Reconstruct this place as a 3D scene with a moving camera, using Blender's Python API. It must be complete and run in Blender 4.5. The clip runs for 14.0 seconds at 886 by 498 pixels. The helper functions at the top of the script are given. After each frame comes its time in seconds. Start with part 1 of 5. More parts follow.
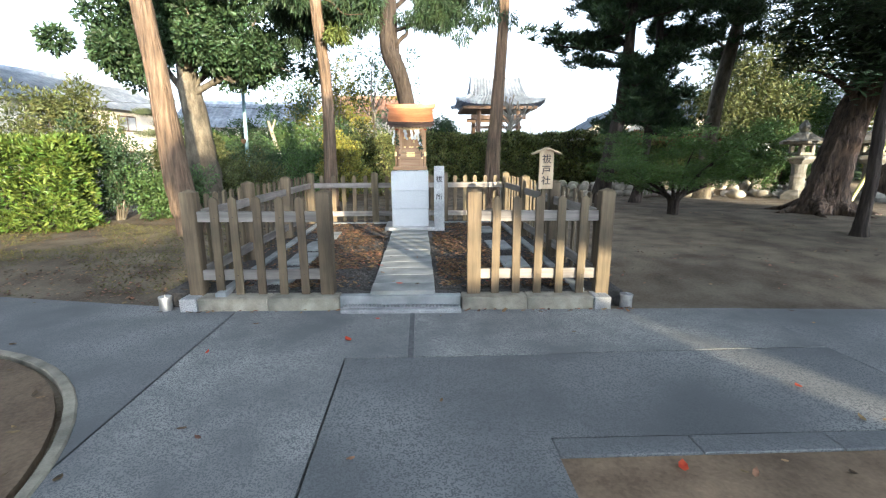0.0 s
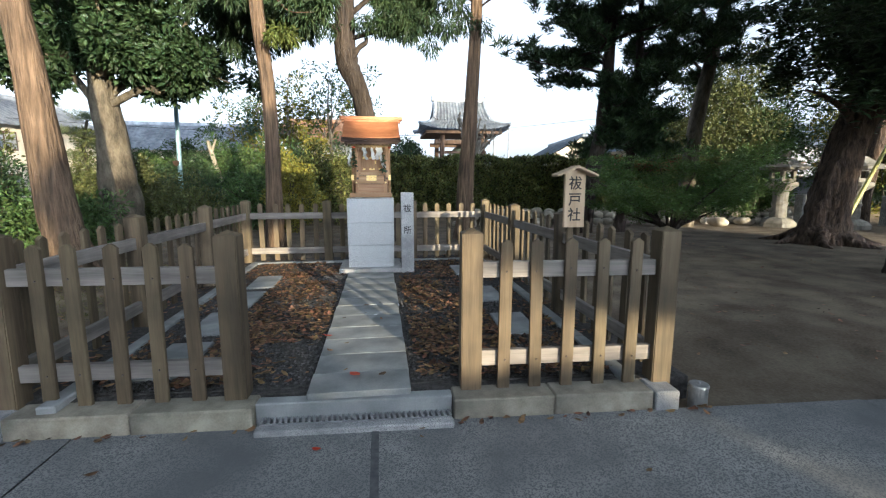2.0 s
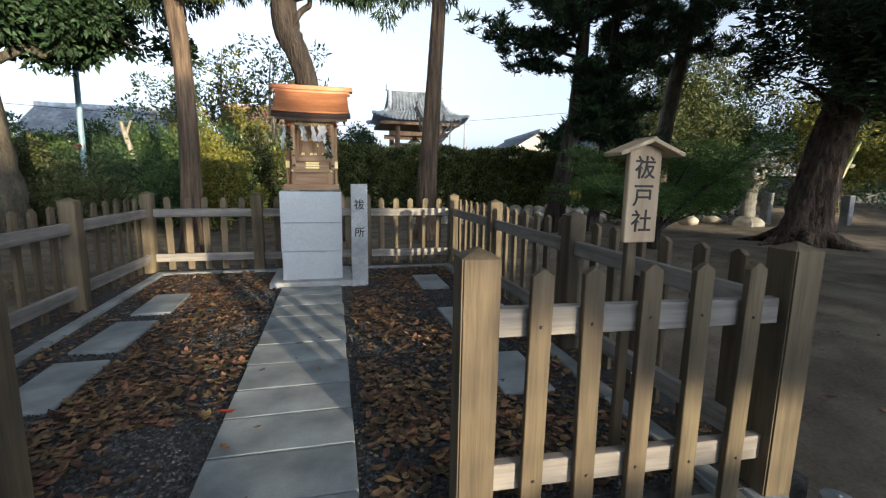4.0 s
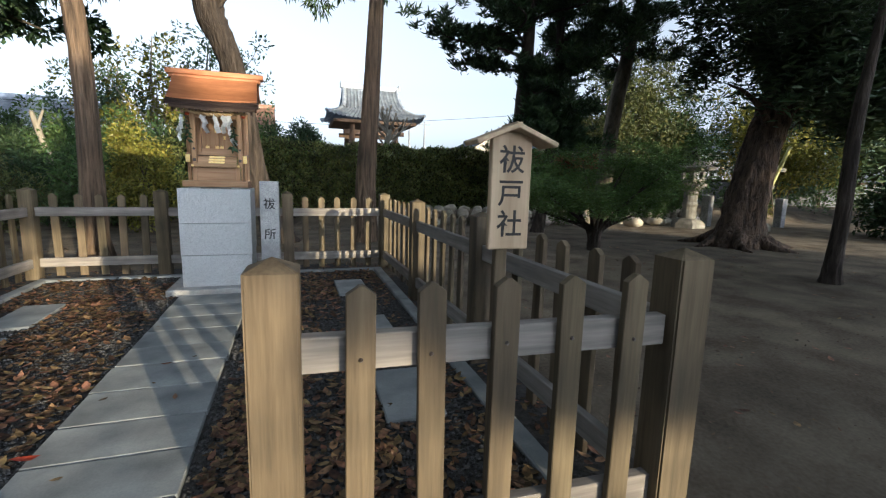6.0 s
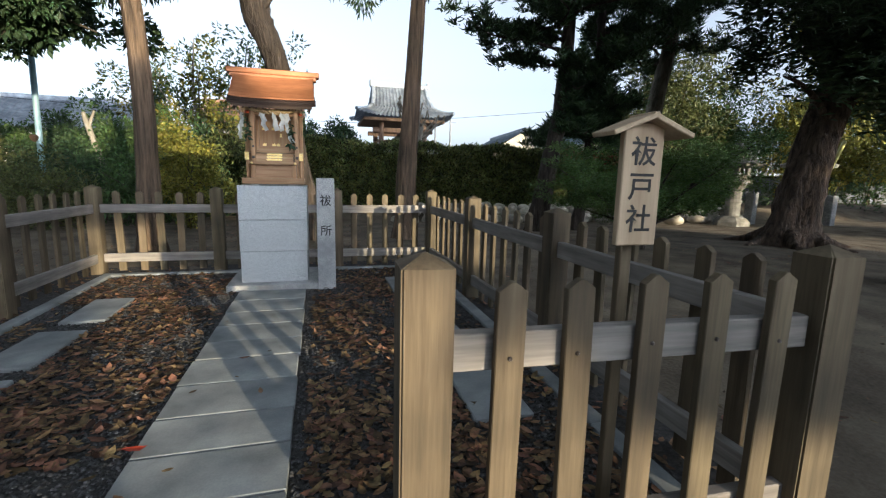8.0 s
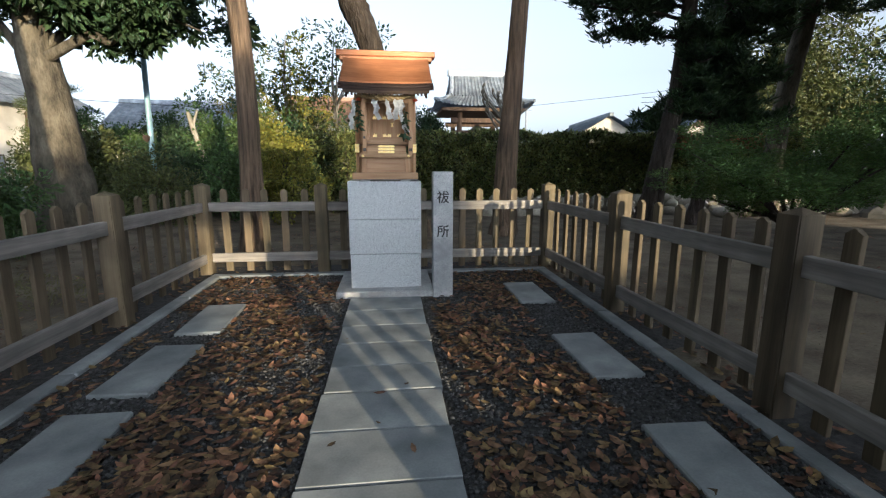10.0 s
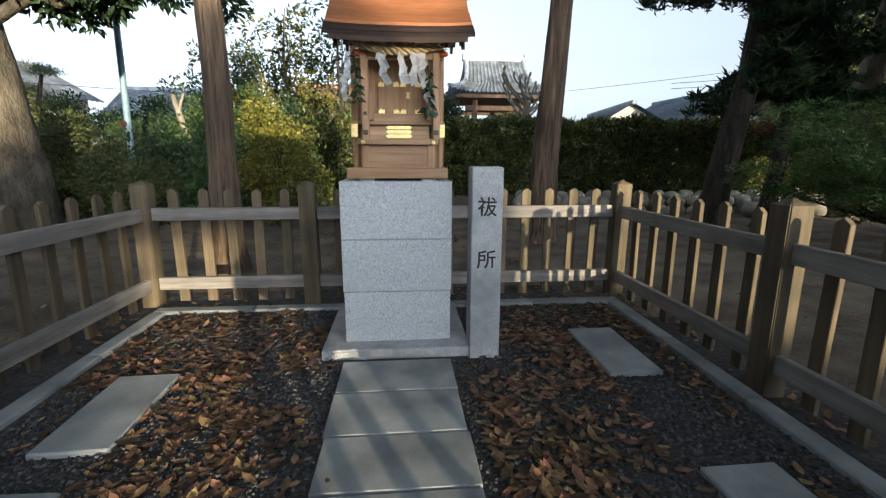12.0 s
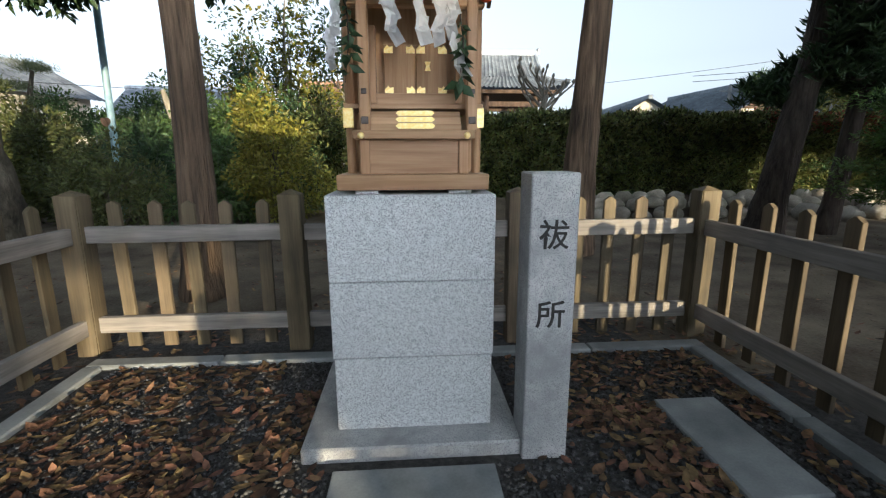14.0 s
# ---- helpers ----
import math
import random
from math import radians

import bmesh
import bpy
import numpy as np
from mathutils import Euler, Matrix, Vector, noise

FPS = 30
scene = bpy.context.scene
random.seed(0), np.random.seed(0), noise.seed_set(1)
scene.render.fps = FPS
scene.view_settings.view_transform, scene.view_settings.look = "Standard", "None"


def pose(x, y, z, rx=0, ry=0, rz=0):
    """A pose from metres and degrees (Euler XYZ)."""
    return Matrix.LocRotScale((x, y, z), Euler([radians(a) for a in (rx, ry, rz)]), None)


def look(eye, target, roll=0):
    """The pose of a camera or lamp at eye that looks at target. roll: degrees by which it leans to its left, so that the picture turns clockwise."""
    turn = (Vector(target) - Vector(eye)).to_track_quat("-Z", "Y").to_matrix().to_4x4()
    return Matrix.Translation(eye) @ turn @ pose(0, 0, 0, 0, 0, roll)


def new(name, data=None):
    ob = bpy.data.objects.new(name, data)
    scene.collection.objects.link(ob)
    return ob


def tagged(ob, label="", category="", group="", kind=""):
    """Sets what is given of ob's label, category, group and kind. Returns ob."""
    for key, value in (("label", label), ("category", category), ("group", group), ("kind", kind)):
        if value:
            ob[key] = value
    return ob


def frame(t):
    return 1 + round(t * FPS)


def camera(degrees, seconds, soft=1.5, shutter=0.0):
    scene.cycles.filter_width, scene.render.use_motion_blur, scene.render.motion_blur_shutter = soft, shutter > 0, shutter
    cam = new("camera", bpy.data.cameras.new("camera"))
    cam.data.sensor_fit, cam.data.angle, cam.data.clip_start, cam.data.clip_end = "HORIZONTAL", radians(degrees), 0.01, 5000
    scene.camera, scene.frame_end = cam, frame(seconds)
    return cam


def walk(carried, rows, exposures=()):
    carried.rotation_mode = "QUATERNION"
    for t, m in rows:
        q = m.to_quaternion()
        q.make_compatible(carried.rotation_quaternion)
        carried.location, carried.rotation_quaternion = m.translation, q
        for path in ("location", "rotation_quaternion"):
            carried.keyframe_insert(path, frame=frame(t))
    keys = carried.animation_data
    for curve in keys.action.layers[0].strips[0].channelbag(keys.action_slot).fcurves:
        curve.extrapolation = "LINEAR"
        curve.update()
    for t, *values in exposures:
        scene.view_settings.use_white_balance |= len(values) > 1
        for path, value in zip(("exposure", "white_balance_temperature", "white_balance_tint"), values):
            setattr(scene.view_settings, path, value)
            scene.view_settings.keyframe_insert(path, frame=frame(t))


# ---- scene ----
cam = camera(89.0, 14.0, 1.2)
EXPOSURES = [(0, 2.02, 5350, 8), (1, 1.58, 5350, 8), (2, 1.27, 5350, 8), (4.5, 0.93, 5380, 8), (9, 0.9, 5380, 8), (14, 0.9, 5480, 7)]
PATH = [
    (0, (0.186, 0.399, 1.406), (0.285, 2.356, 1.005), -0.2),
    (0.5, (0.198, 0.75, 1.406), (0.372, 2.708, 1.035), 0.0),
    (1, (0.225, 1.193, 1.39), (0.443, 3.152, 1.054), 0.1),
    (1.5, (0.197, 1.685, 1.36), (0.433, 3.647, 1.054), 0.1),
    (2, (0.157, 2.117, 1.384), (0.426, 4.077, 1.092), 0.0),
    (4.5, (0.353, 3.657, 1.319), (0.857, 5.566, 1.005), 1.0),
    (5, (0.584, 3.673, 1.329), (1.108, 5.578, 1.018), 1.0),
    (5.5, (0.719, 3.716, 1.316), (1.259, 5.617, 1.013), 1.2),
    (6, (0.804, 3.755, 1.306), (1.429, 5.63, 1.0), 1.5),
    (6.5, (0.826, 3.761, 1.303), (1.474, 5.628, 0.994), 1.6),
    (7, (0.796, 3.787, 1.284), (1.428, 5.659, 0.973), 1.6),
    (7.5, (0.667, 3.838, 1.28), (1.241, 5.728, 0.968), 1.5),
    (8, (0.483, 3.896, 1.283), (1.01, 5.799, 0.965), 1.3),
    (8.5, (0.328, 3.973, 1.284), (0.765, 5.898, 0.958), 0.9),
    (9, (0.195, 4.148, 1.276), (0.5, 6.096, 0.941), 0.6),
    (11.5, (0.023, 5.822, 1.298), (0.215, 7.773, 0.902), 0.1),
    (12, (0.031, 6.274, 1.293), (0.21, 8.226, 0.893), 0.2),
    (12.5, (-0.002, 6.696, 1.271), (0.177, 8.648, 0.873), 0.0),
    (13, (0.018, 6.972, 1.292), (0.186, 8.923, 0.888), -0.1),
    (13.5, (0.04, 7.219, 1.292), (0.191, 9.172, 0.891), -0.4),
    (14, (-0.009, 7.29, 1.302), (0.133, 9.243, 0.894), -0.2),
]
walk(cam, [(t, look(eye, target, roll)) for t, eye, target, roll in PATH], EXPOSURES)

# ---- light ----
SUN_AZ, SUN_EL = 158.0, 7.0      # clockwise from +y, and above the horizon
world = bpy.data.worlds.new("sky")
scene.world = world
world.use_nodes = True
wn = world.node_tree
sky = wn.nodes.new("ShaderNodeTexSky")
sky.sky_type, sky.sun_disc = "NISHITA", False
sky.sun_elevation, sky.sun_rotation = radians(SUN_EL), radians(SUN_AZ)
sky.air_density, sky.dust_density, sky.ozone_density = 1.0, 3.0, 1.0
bg = wn.nodes["Background"]
haze = wn.nodes.new("ShaderNodeHueSaturation")      # thin bright haze
haze.inputs["Saturation"].default_value, haze.inputs["Value"].default_value = 0.15, 1.5
bg.inputs["Strength"].default_value = 0.15
wn.links.new(sky.outputs["Color"], haze.inputs["Color"])
wn.links.new(haze.outputs["Color"], bg.inputs["Color"])
sun_data = bpy.data.lights.new("sun", "SUN")
sun_data.energy, sun_data.angle, sun_data.color = 5.0, radians(0.7), (1.0, 0.75, 0.43)
sun = new("sun", sun_data)
sun_way = Vector((math.sin(radians(SUN_AZ)) * math.cos(radians(SUN_EL)), math.cos(radians(SUN_AZ)) * math.cos(radians(SUN_EL)), math.sin(radians(SUN_EL))))
sun.matrix_world = look(sun_way * 60, (0, 0, 0))


# ---- materials ----
def mat(name, c1, c2, scale=6.0, rough=0.8, bump=0.25, stretch=(1, 1, 1), metal=0.0, fine=45.0, speck=None, rnd=0.0, island=0.0, spec=0.4, big=0.0, through_light=0.0, dist=0.02):
    """A surface of two colours mixed at two scales, with relief. speck: (colour, size, amount) of grains; rnd, island: how far
    objects or loose pieces differ in brightness; big: broad stains."""
    m = bpy.data.materials.new(name)
    m.use_nodes = True
    nt = m.node_tree
    nd, ln = nt.nodes, nt.links
    bs = nd["Principled BSDF"]
    bs.inputs["Roughness"].default_value = rough
    bs.inputs["Metallic"].default_value = metal
    bs.inputs["Specular IOR Level"].default_value = spec
    co = nd.new("ShaderNodeTexCoord")
    mp = nd.new("ShaderNodeMapping")
    mp.inputs["Scale"].default_value = stretch
    ln.new(co.outputs["Object"], mp.inputs["Vector"])
    info = nd.new("ShaderNodeObjectInfo")
    if rnd:
        sc = nd.new("ShaderNodeMath")
        sc.operation = "MULTIPLY"
        sc.inputs[1].default_value = 37.0
        ln.new(info.outputs["Random"], sc.inputs[0])
        ln.new(sc.outputs[0], mp.inputs["Location"])
    n1 = nd.new("ShaderNodeTexNoise")
    n1.inputs["Scale"].default_value, n1.inputs["Detail"].default_value = scale, 5.0
    n2 = nd.new("ShaderNodeTexNoise")
    n2.inputs["Scale"].default_value, n2.inputs["Detail"].default_value = fine, 4.0
    ln.new(mp.outputs[0], n1.inputs["Vector"])
    ln.new(mp.outputs[0], n2.inputs["Vector"])
    add = nd.new("ShaderNodeMath")
    add.operation = "MULTIPLY_ADD"
    ln.new(n2.outputs["Fac"], add.inputs[0])
    add.inputs[1].default_value = 0.5
    hal = nd.new("ShaderNodeMath")
    hal.operation = "MULTIPLY_ADD"
    ln.new(n1.outputs["Fac"], hal.inputs[0])
    hal.inputs[1].default_value, hal.inputs[2].default_value = 1.3, -0.4
    ln.new(hal.outputs[0], add.inputs[2])
    ramp = nd.new("ShaderNodeValToRGB")
    ramp.color_ramp.elements[0].position, ramp.color_ramp.elements[1].position = 0.25, 0.78
    ramp.color_ramp.elements[0].color, ramp.color_ramp.elements[1].color = (*c1, 1), (*c2, 1)
    ln.new(add.outputs[0], ramp.inputs[0])
    col = ramp.outputs["Color"]

    def mixed(a, b, fac, kind="MIX"):
        mx = nd.new("ShaderNodeMix")
        mx.data_type, mx.blend_type = "RGBA", kind
        for sock, v in ((mx.inputs[6], a), (mx.inputs[7], b), (mx.inputs[0], fac)):
            if hasattr(v, "links"):
                ln.new(v, sock)
            else:
                sock.default_value = v
        return mx.outputs[2]

    if big:
        n3 = nd.new("ShaderNodeTexNoise")
        n3.inputs["Scale"].default_value, n3.inputs["Detail"].default_value = big, 3.0
        ln.new(co.outputs["Object"], n3.inputs["Vector"])
        r3 = nd.new("ShaderNodeValToRGB")
        r3.color_ramp.elements[0].position, r3.color_ramp.elements[1].position = 0.35, 0.7
        r3.color_ramp.elements[0].color, r3.color_ramp.elements[1].color = (0.62, 0.62, 0.62, 1), (1.15, 1.13, 1.1, 1)
        ln.new(n3.outputs["Fac"], r3.inputs[0])
        col = mixed(col, r3.outputs["Color"], 1.0, "MULTIPLY")
    if speck:
        vo = nd.new("ShaderNodeTexVoronoi")
        vo.inputs["Scale"].default_value = speck[1]
        ln.new(co.outputs["Object"], vo.inputs["Vector"])
        rv = nd.new("ShaderNodeValToRGB")
        sep = nd.new("ShaderNodeSeparateColor")
        ln.new(vo.outputs["Color"], sep.inputs[0])
        ln.new(sep.outputs[0], rv.inputs[0])
        rv.color_ramp.elements[0].position, rv.color_ramp.elements[1].position = speck[2], speck[2] + 0.06
        rv.color_ramp.elements[0].color, rv.color_ramp.elements[1].color = (1, 1, 1, 1), (0, 0, 0, 1)
        col = mixed(col, (*speck[0], 1), rv.outputs["Color"])
    src, amount = (info.outputs["Random"], rnd) if rnd else (None, 0)
    if island:
        geo = nd.new("ShaderNodeNewGeometry")
        src, amount = geo.outputs["Random Per Island"], island
    if amount:
        hs = nd.new("ShaderNodeHueSaturation")
        vv = nd.new("ShaderNodeMapRange")
        vv.inputs["To Min"].default_value, vv.inputs["To Max"].default_value = 1 - amount, 1 + amount
        ln.new(src, vv.inputs["Value"])
        ln.new(vv.outputs[0], hs.inputs["Value"])
        hh = nd.new("ShaderNodeMapRange")
        hh.inputs["To Min"].default_value, hh.inputs["To Max"].default_value = 0.5 - 0.04 * amount, 0.5 + 0.04 * amount
        ml = nd.new("ShaderNodeMath")
        ml.operation = "MULTIPLY"
        ml.inputs[1].default_value = 7.31
        fr = nd.new("ShaderNodeMath")
        fr.operation = "FRACT"
        ln.new(src, ml.inputs[0])
        ln.new(ml.outputs[0], fr.inputs[0])
        ln.new(fr.outputs[0], hh.inputs["Value"])
        ln.new(hh.outputs[0], hs.inputs["Hue"])
        ln.new(col, hs.inputs["Color"])
        col = hs.outputs["Color"]
    ln.new(col, bs.inputs["Base Color"])
    if bump:
        bp = nd.new("ShaderNodeBump")
        bp.inputs["Strength"].default_value, bp.inputs["Distance"].default_value = bump, dist
        ln.new(add.outputs[0], bp.inputs["Height"])
        ln.new(bp.outputs[0], bs.inputs["Normal"])
    if through_light:
        tr = nd.new("ShaderNodeBsdfTranslucent")
        ln.new(col, tr.inputs["Color"])
        ms = nd.new("ShaderNodeMixShader")
        ms.inputs[0].default_value = through_light
        ln.new(bs.outputs[0], ms.inputs[1])
        ln.new(tr.outputs[0], ms.inputs[2])
        ln.new(ms.outputs[0], nd["Material Output"].inputs["Surface"])
    return m


def leafmat(name, c1, c2, island=0.45, rough=0.5):
    return mat(name, c1, c2, 3.0, rough, 0, island=island, through_light=0.3, spec=0.35)


WOOD_V = mat("weathered_wood_upright", (0.078, 0.060, 0.036), (0.185, 0.146, 0.088), 9, 0.75, 0.25, (1.6, 1.6, 0.10), fine=60, rnd=0.16, big=2.2, dist=0.006)
WOOD_H = mat("weathered_wood_lengthwise", (0.165, 0.152, 0.14), (0.36, 0.332, 0.305), 9, 0.75, 0.25, (0.10, 1.6, 1.6), fine=60, rnd=0.12, big=2.0, dist=0.006)
HINOKI_V = mat("planed_cypress_upright", (0.30, 0.165, 0.075), (0.48, 0.30, 0.16), 12, 0.55, 0.1, (2, 2, 0.12), fine=50, rnd=0.06, dist=0.004)
HINOKI_H = mat("planed_cypress_lengthwise", (0.29, 0.165, 0.08), (0.47, 0.30, 0.165), 12, 0.55, 0.1, (0.12, 2, 2), fine=50, rnd=0.06, dist=0.004)
SIGNWOOD = mat("sign_board_wood", (0.38, 0.28, 0.175), (0.55, 0.43, 0.285), 9, 0.7, 0.12, (1.6, 1.6, 0.12), fine=50, dist=0.004)
COPPER = mat("brown_copper_sheet", (0.30, 0.12, 0.05), (0.50, 0.22, 0.10), 5, 0.5, 0.1, (0.4, 2, 2), metal=0.35, fine=30, dist=0.004)
GOLD = mat("gilt_brass", (0.92, 0.66, 0.20), (1.0, 0.84, 0.42), 60, 0.38, 0.6, metal=0.5, fine=140, dist=0.003)
GRANITE = mat("white_granite", (0.50, 0.52, 0.525), (0.66, 0.675, 0.675), 45, 0.65, 0.12, fine=170, speck=((0.24, 0.25, 0.26), 330, 0.26), rnd=0.04, dist=0.003)
GRANITE_PALE = mat("pale_grey_granite", (0.40, 0.415, 0.42), (0.57, 0.58, 0.58), 14, 0.7, 0.15, fine=130, speck=((0.25, 0.25, 0.26), 330, 0.2), rnd=0.04, big=3, dist=0.003)
GRANITE_GREY = mat("grey_granite", (0.30, 0.315, 0.325), (0.47, 0.48, 0.48), 12, 0.75, 0.15, fine=110, speck=((0.17, 0.17, 0.18), 330, 0.22), rnd=0.06, big=3, dist=0.003)
SLAB = mat("sawn_stone_slab", (0.235, 0.255, 0.265), (0.36, 0.38, 0.385), 5, 0.75, 0.15, fine=90, rnd=0.10, big=2.5, dist=0.004)
KERBSTONE = mat("concrete_kerb", (0.20, 0.185, 0.145), (0.36, 0.34, 0.275), 8, 0.9, 0.35, fine=90, rnd=0.10, big=2.0, dist=0.006)
CONCRETE = mat("smooth_grey_concrete", (0.14, 0.15, 0.155), (0.255, 0.265, 0.27), 1.6, 0.85, 0.4, fine=110, speck=((0.115, 0.12, 0.125), 130, 0.3), big=0.55, dist=0.004)
AGGREGATE = mat("exposed_aggregate_concrete", (0.195, 0.205, 0.208), (0.35, 0.357, 0.35), 3, 0.9, 0.7, fine=190, speck=((0.125, 0.13, 0.135), 150, 0.36), big=0.7, dist=0.005)
TARSLAB = mat("dark_grey_paving", (0.13, 0.14, 0.148), (0.25, 0.26, 0.262), 1.3, 0.8, 0.4, fine=110, speck=((0.10, 0.105, 0.11), 130, 0.32), big=0.6, dist=0.004)
DIRT = mat("trodden_sandy_soil", (0.085, 0.064, 0.042), (0.25, 0.208, 0.148), 1.8, 0.95, 0.8, fine=40, big=0.3, dist=0.03)
SOIL = mat("brown_garden_soil", (0.12, 0.085, 0.055), (0.27, 0.20, 0.13), 2.5, 0.95, 0.6, fine=40, big=1.0, dist=0.02)
GRAVEL_BED = mat("dark_gravel_bed", (0.03, 0.029, 0.029), (0.085, 0.08, 0.074), 30, 0.95, 0.8, fine=110, dist=0.02)
PEBBLE = mat("dark_grey_pebble", (0.03, 0.03, 0.031), (0.105, 0.102, 0.1), 40, 0.8, 0, island=0.6)
LITTER = mat("dry_brown_leaf", (0.055, 0.034, 0.02), (0.27, 0.16, 0.082), 18, 0.7, 0, island=0.75, through_light=0.15)
REDLEAF = mat("red_fallen_leaf", (0.38, 0.05, 0.02), (0.55, 0.11, 0.03), 18, 0.6, 0, island=0.3, through_light=0.15)
IRON = mat("galvanised_steel", (0.33, 0.34, 0.35), (0.52, 0.53, 0.53), 18, 0.45, 0.1, metal=0.8, fine=80, dist=0.002)
NAIL = mat("dark_iron_nail", (0.06, 0.05, 0.045), (0.12, 0.10, 0.09), 30, 0.5, 0, metal=0.6)
INK = mat("black_brush_ink", (0.012, 0.011, 0.01), (0.03, 0.028, 0.025), 20, 0.6, 0)
PAPER = mat("white_paper", (0.78, 0.79, 0.80), (0.88, 0.88, 0.87), 6, 0.85, 0, through_light=0.25)
STRAW = mat("twisted_rice_straw", (0.40, 0.29, 0.14), (0.62, 0.48, 0.26), 40, 0.9, 0.5, fine=120, dist=0.004)
# shade put into the colour, for the drain floor and under the roof
DARKGAP = mat("shadowed_wood", (0.05, 0.035, 0.025), (0.09, 0.06, 0.04), 10, 0.8, 0)
ROOFEDGE = mat("layered_bark_eave", (0.018, 0.011, 0.009), (0.05, 0.03, 0.022), 20, 0.8, 0.3, (0.2, 1, 4), fine=60, dist=0.004)
RED = mat("vermilion_tassel", (0.50, 0.06, 0.02), (0.65, 0.14, 0.04), 20, 0.7, 0)
BARK_RED = mat("reddish_cedar_bark", (0.068, 0.048, 0.033), (0.25, 0.175, 0.115), 9, 0.95, 1.0, (2.2, 2.2, 0.16), fine=30, big=0.8, dist=0.05)
BARK_GREY = mat("grey_lichened_bark", (0.048, 0.041, 0.03), (0.18, 0.157, 0.115), 5, 0.95, 0.9, (1.2, 1.2, 0.5), fine=28, big=1.1, dist=0.04)
BARK_DARK = mat("dark_furrowed_bark", (0.02, 0.016, 0.013), (0.095, 0.075, 0.06), 8, 0.95, 1.0, (1.8, 1.8, 0.22), fine=28, big=0.8, dist=0.06)
BARK_PINE = mat("deep_cracked_brown_bark", (0.024, 0.017, 0.012), (0.13, 0.09, 0.062), 7, 0.95, 1.0, (2.0, 2.0, 0.35), fine=24, dist=0.08)
PALEWOOD = mat("bleached_dead_wood", (0.20, 0.18, 0.145), (0.36, 0.33, 0.28), 8, 0.9, 0.5, (1.5, 1.5, 0.2), fine=40)
LEAF_DARK = leafmat("dark_evergreen_leaf", (0.022, 0.045, 0.02), (0.065, 0.11, 0.045))
LEAF_MID = leafmat("evergreen_leaf", (0.045, 0.085, 0.025), (0.11, 0.175, 0.055))
LEAF_YELLOW = leafmat("yellow_green_leaf", (0.11, 0.12, 0.02), (0.30, 0.28, 0.05))
LEAF_BRIGHT = leafmat("bright_green_hedge_leaf", (0.05, 0.095, 0.014), (0.15, 0.205, 0.038), 0.6)
LEAF_HEDGE = leafmat("hedge_leaf", (0.045, 0.065, 0.02), (0.22, 0.235, 0.075), 0.85)
LEAF_BLUE = leafmat("blue_green_leaf", (0.06, 0.105, 0.05), (0.14, 0.21, 0.10))
LEAF_OLIVE = leafmat("olive_leaf", (0.05, 0.068, 0.022), (0.14, 0.15, 0.05))
LEAF_RED = leafmat("reddish_photinia_leaf", (0.16, 0.05, 0.03), (0.36, 0.13, 0.07))
NEEDLE = leafmat("dark_needle", (0.024, 0.048, 0.024), (0.08, 0.125, 0.05))
NEEDLE_FINE = leafmat("green_spray_needle", (0.05, 0.10, 0.025), (0.145, 0.225, 0.06))
TILE = mat("silver_grey_roof_tile", (0.22, 0.255, 0.30), (0.44, 0.48, 0.54), 3, 0.4, 0.2, fine=30, rnd=0.1, big=0.8, dist=0.01)
TILE_BLUE = mat("blue_grey_roof_tile", (0.13, 0.17, 0.21), (0.25, 0.30, 0.36), 4, 0.5, 0.2, fine=30, big=0.5, dist=0.01)
TIMBER_DARK = mat("dark_temple_timber", (0.05, 0.032, 0.022), (0.13, 0.085, 0.06), 6, 0.8, 0.2, (1, 1, 0.2), dist=0.01)
PLASTER = mat("pale_plaster", (0.52, 0.48, 0.40), (0.66, 0.62, 0.53), 2, 0.9, 0.15, fine=40, big=0.4)
BRICKROOF = mat("terracotta_roof", (0.26, 0.15, 0.10), (0.40, 0.25, 0.17), 4, 0.8, 0.2, fine=30)
STONE = mat("weathered_rounded_stone", (0.22, 0.20, 0.16), (0.48, 0.44, 0.36), 4, 0.9, 0.4, fine=40, rnd=0.18, dist=0.02)
LANTERN = mat("mossy_lantern_stone", (0.13, 0.13, 0.11), (0.30, 0.29, 0.26), 5, 0.95, 0.5, fine=45, big=1.5, dist=0.02)
POLEPAINT = mat("pale_blue_painted_steel", (0.20, 0.32, 0.38), (0.32, 0.45, 0.50), 6, 0.5, 0.05, metal=0.2)
WALLGREY = mat("grey_block_wall", (0.20, 0.22, 0.24), (0.32, 0.34, 0.36), 2, 0.9, 0.2, fine=30, big=0.4)
WIRE = mat("black_cable", (0.02, 0.02, 0.02), (0.04, 0.04, 0.04), 5, 0.6, 0)


# ---- building blocks ----
def finish(ob, m, label="", smooth=False):
    ob.data.materials.append(m)
    if smooth:
        ob.data.shade_smooth()
    if label:
        ob["label"] = label
    return ob


def part(name, bm, m, parent=None, label="", smooth=False):
    """Links a bmesh as one mesh object under parent."""
    me = bpy.data.meshes.new(name)
    bmesh.ops.recalc_face_normals(bm, faces=bm.faces)
    bm.to_mesh(me)
    bm.free()
    ob = new(name, me)
    ob.parent = parent
    return finish(ob, m, label, smooth)


def share(ob, m4, parent=None):
    """Another object on the same mesh."""
    o = new(ob.name.split(".")[0], ob.data)
    o.parent = parent if parent else ob.parent
    o.matrix_basis = m4
    return o


def pydata(name, verts, faces, m, parent=None, label="", smooth=False):
    me = bpy.data.meshes.new(name)
    me.from_pydata(verts, [], faces)
    ob = new(name, me)
    ob.parent = parent
    return finish(ob, m, label, smooth)


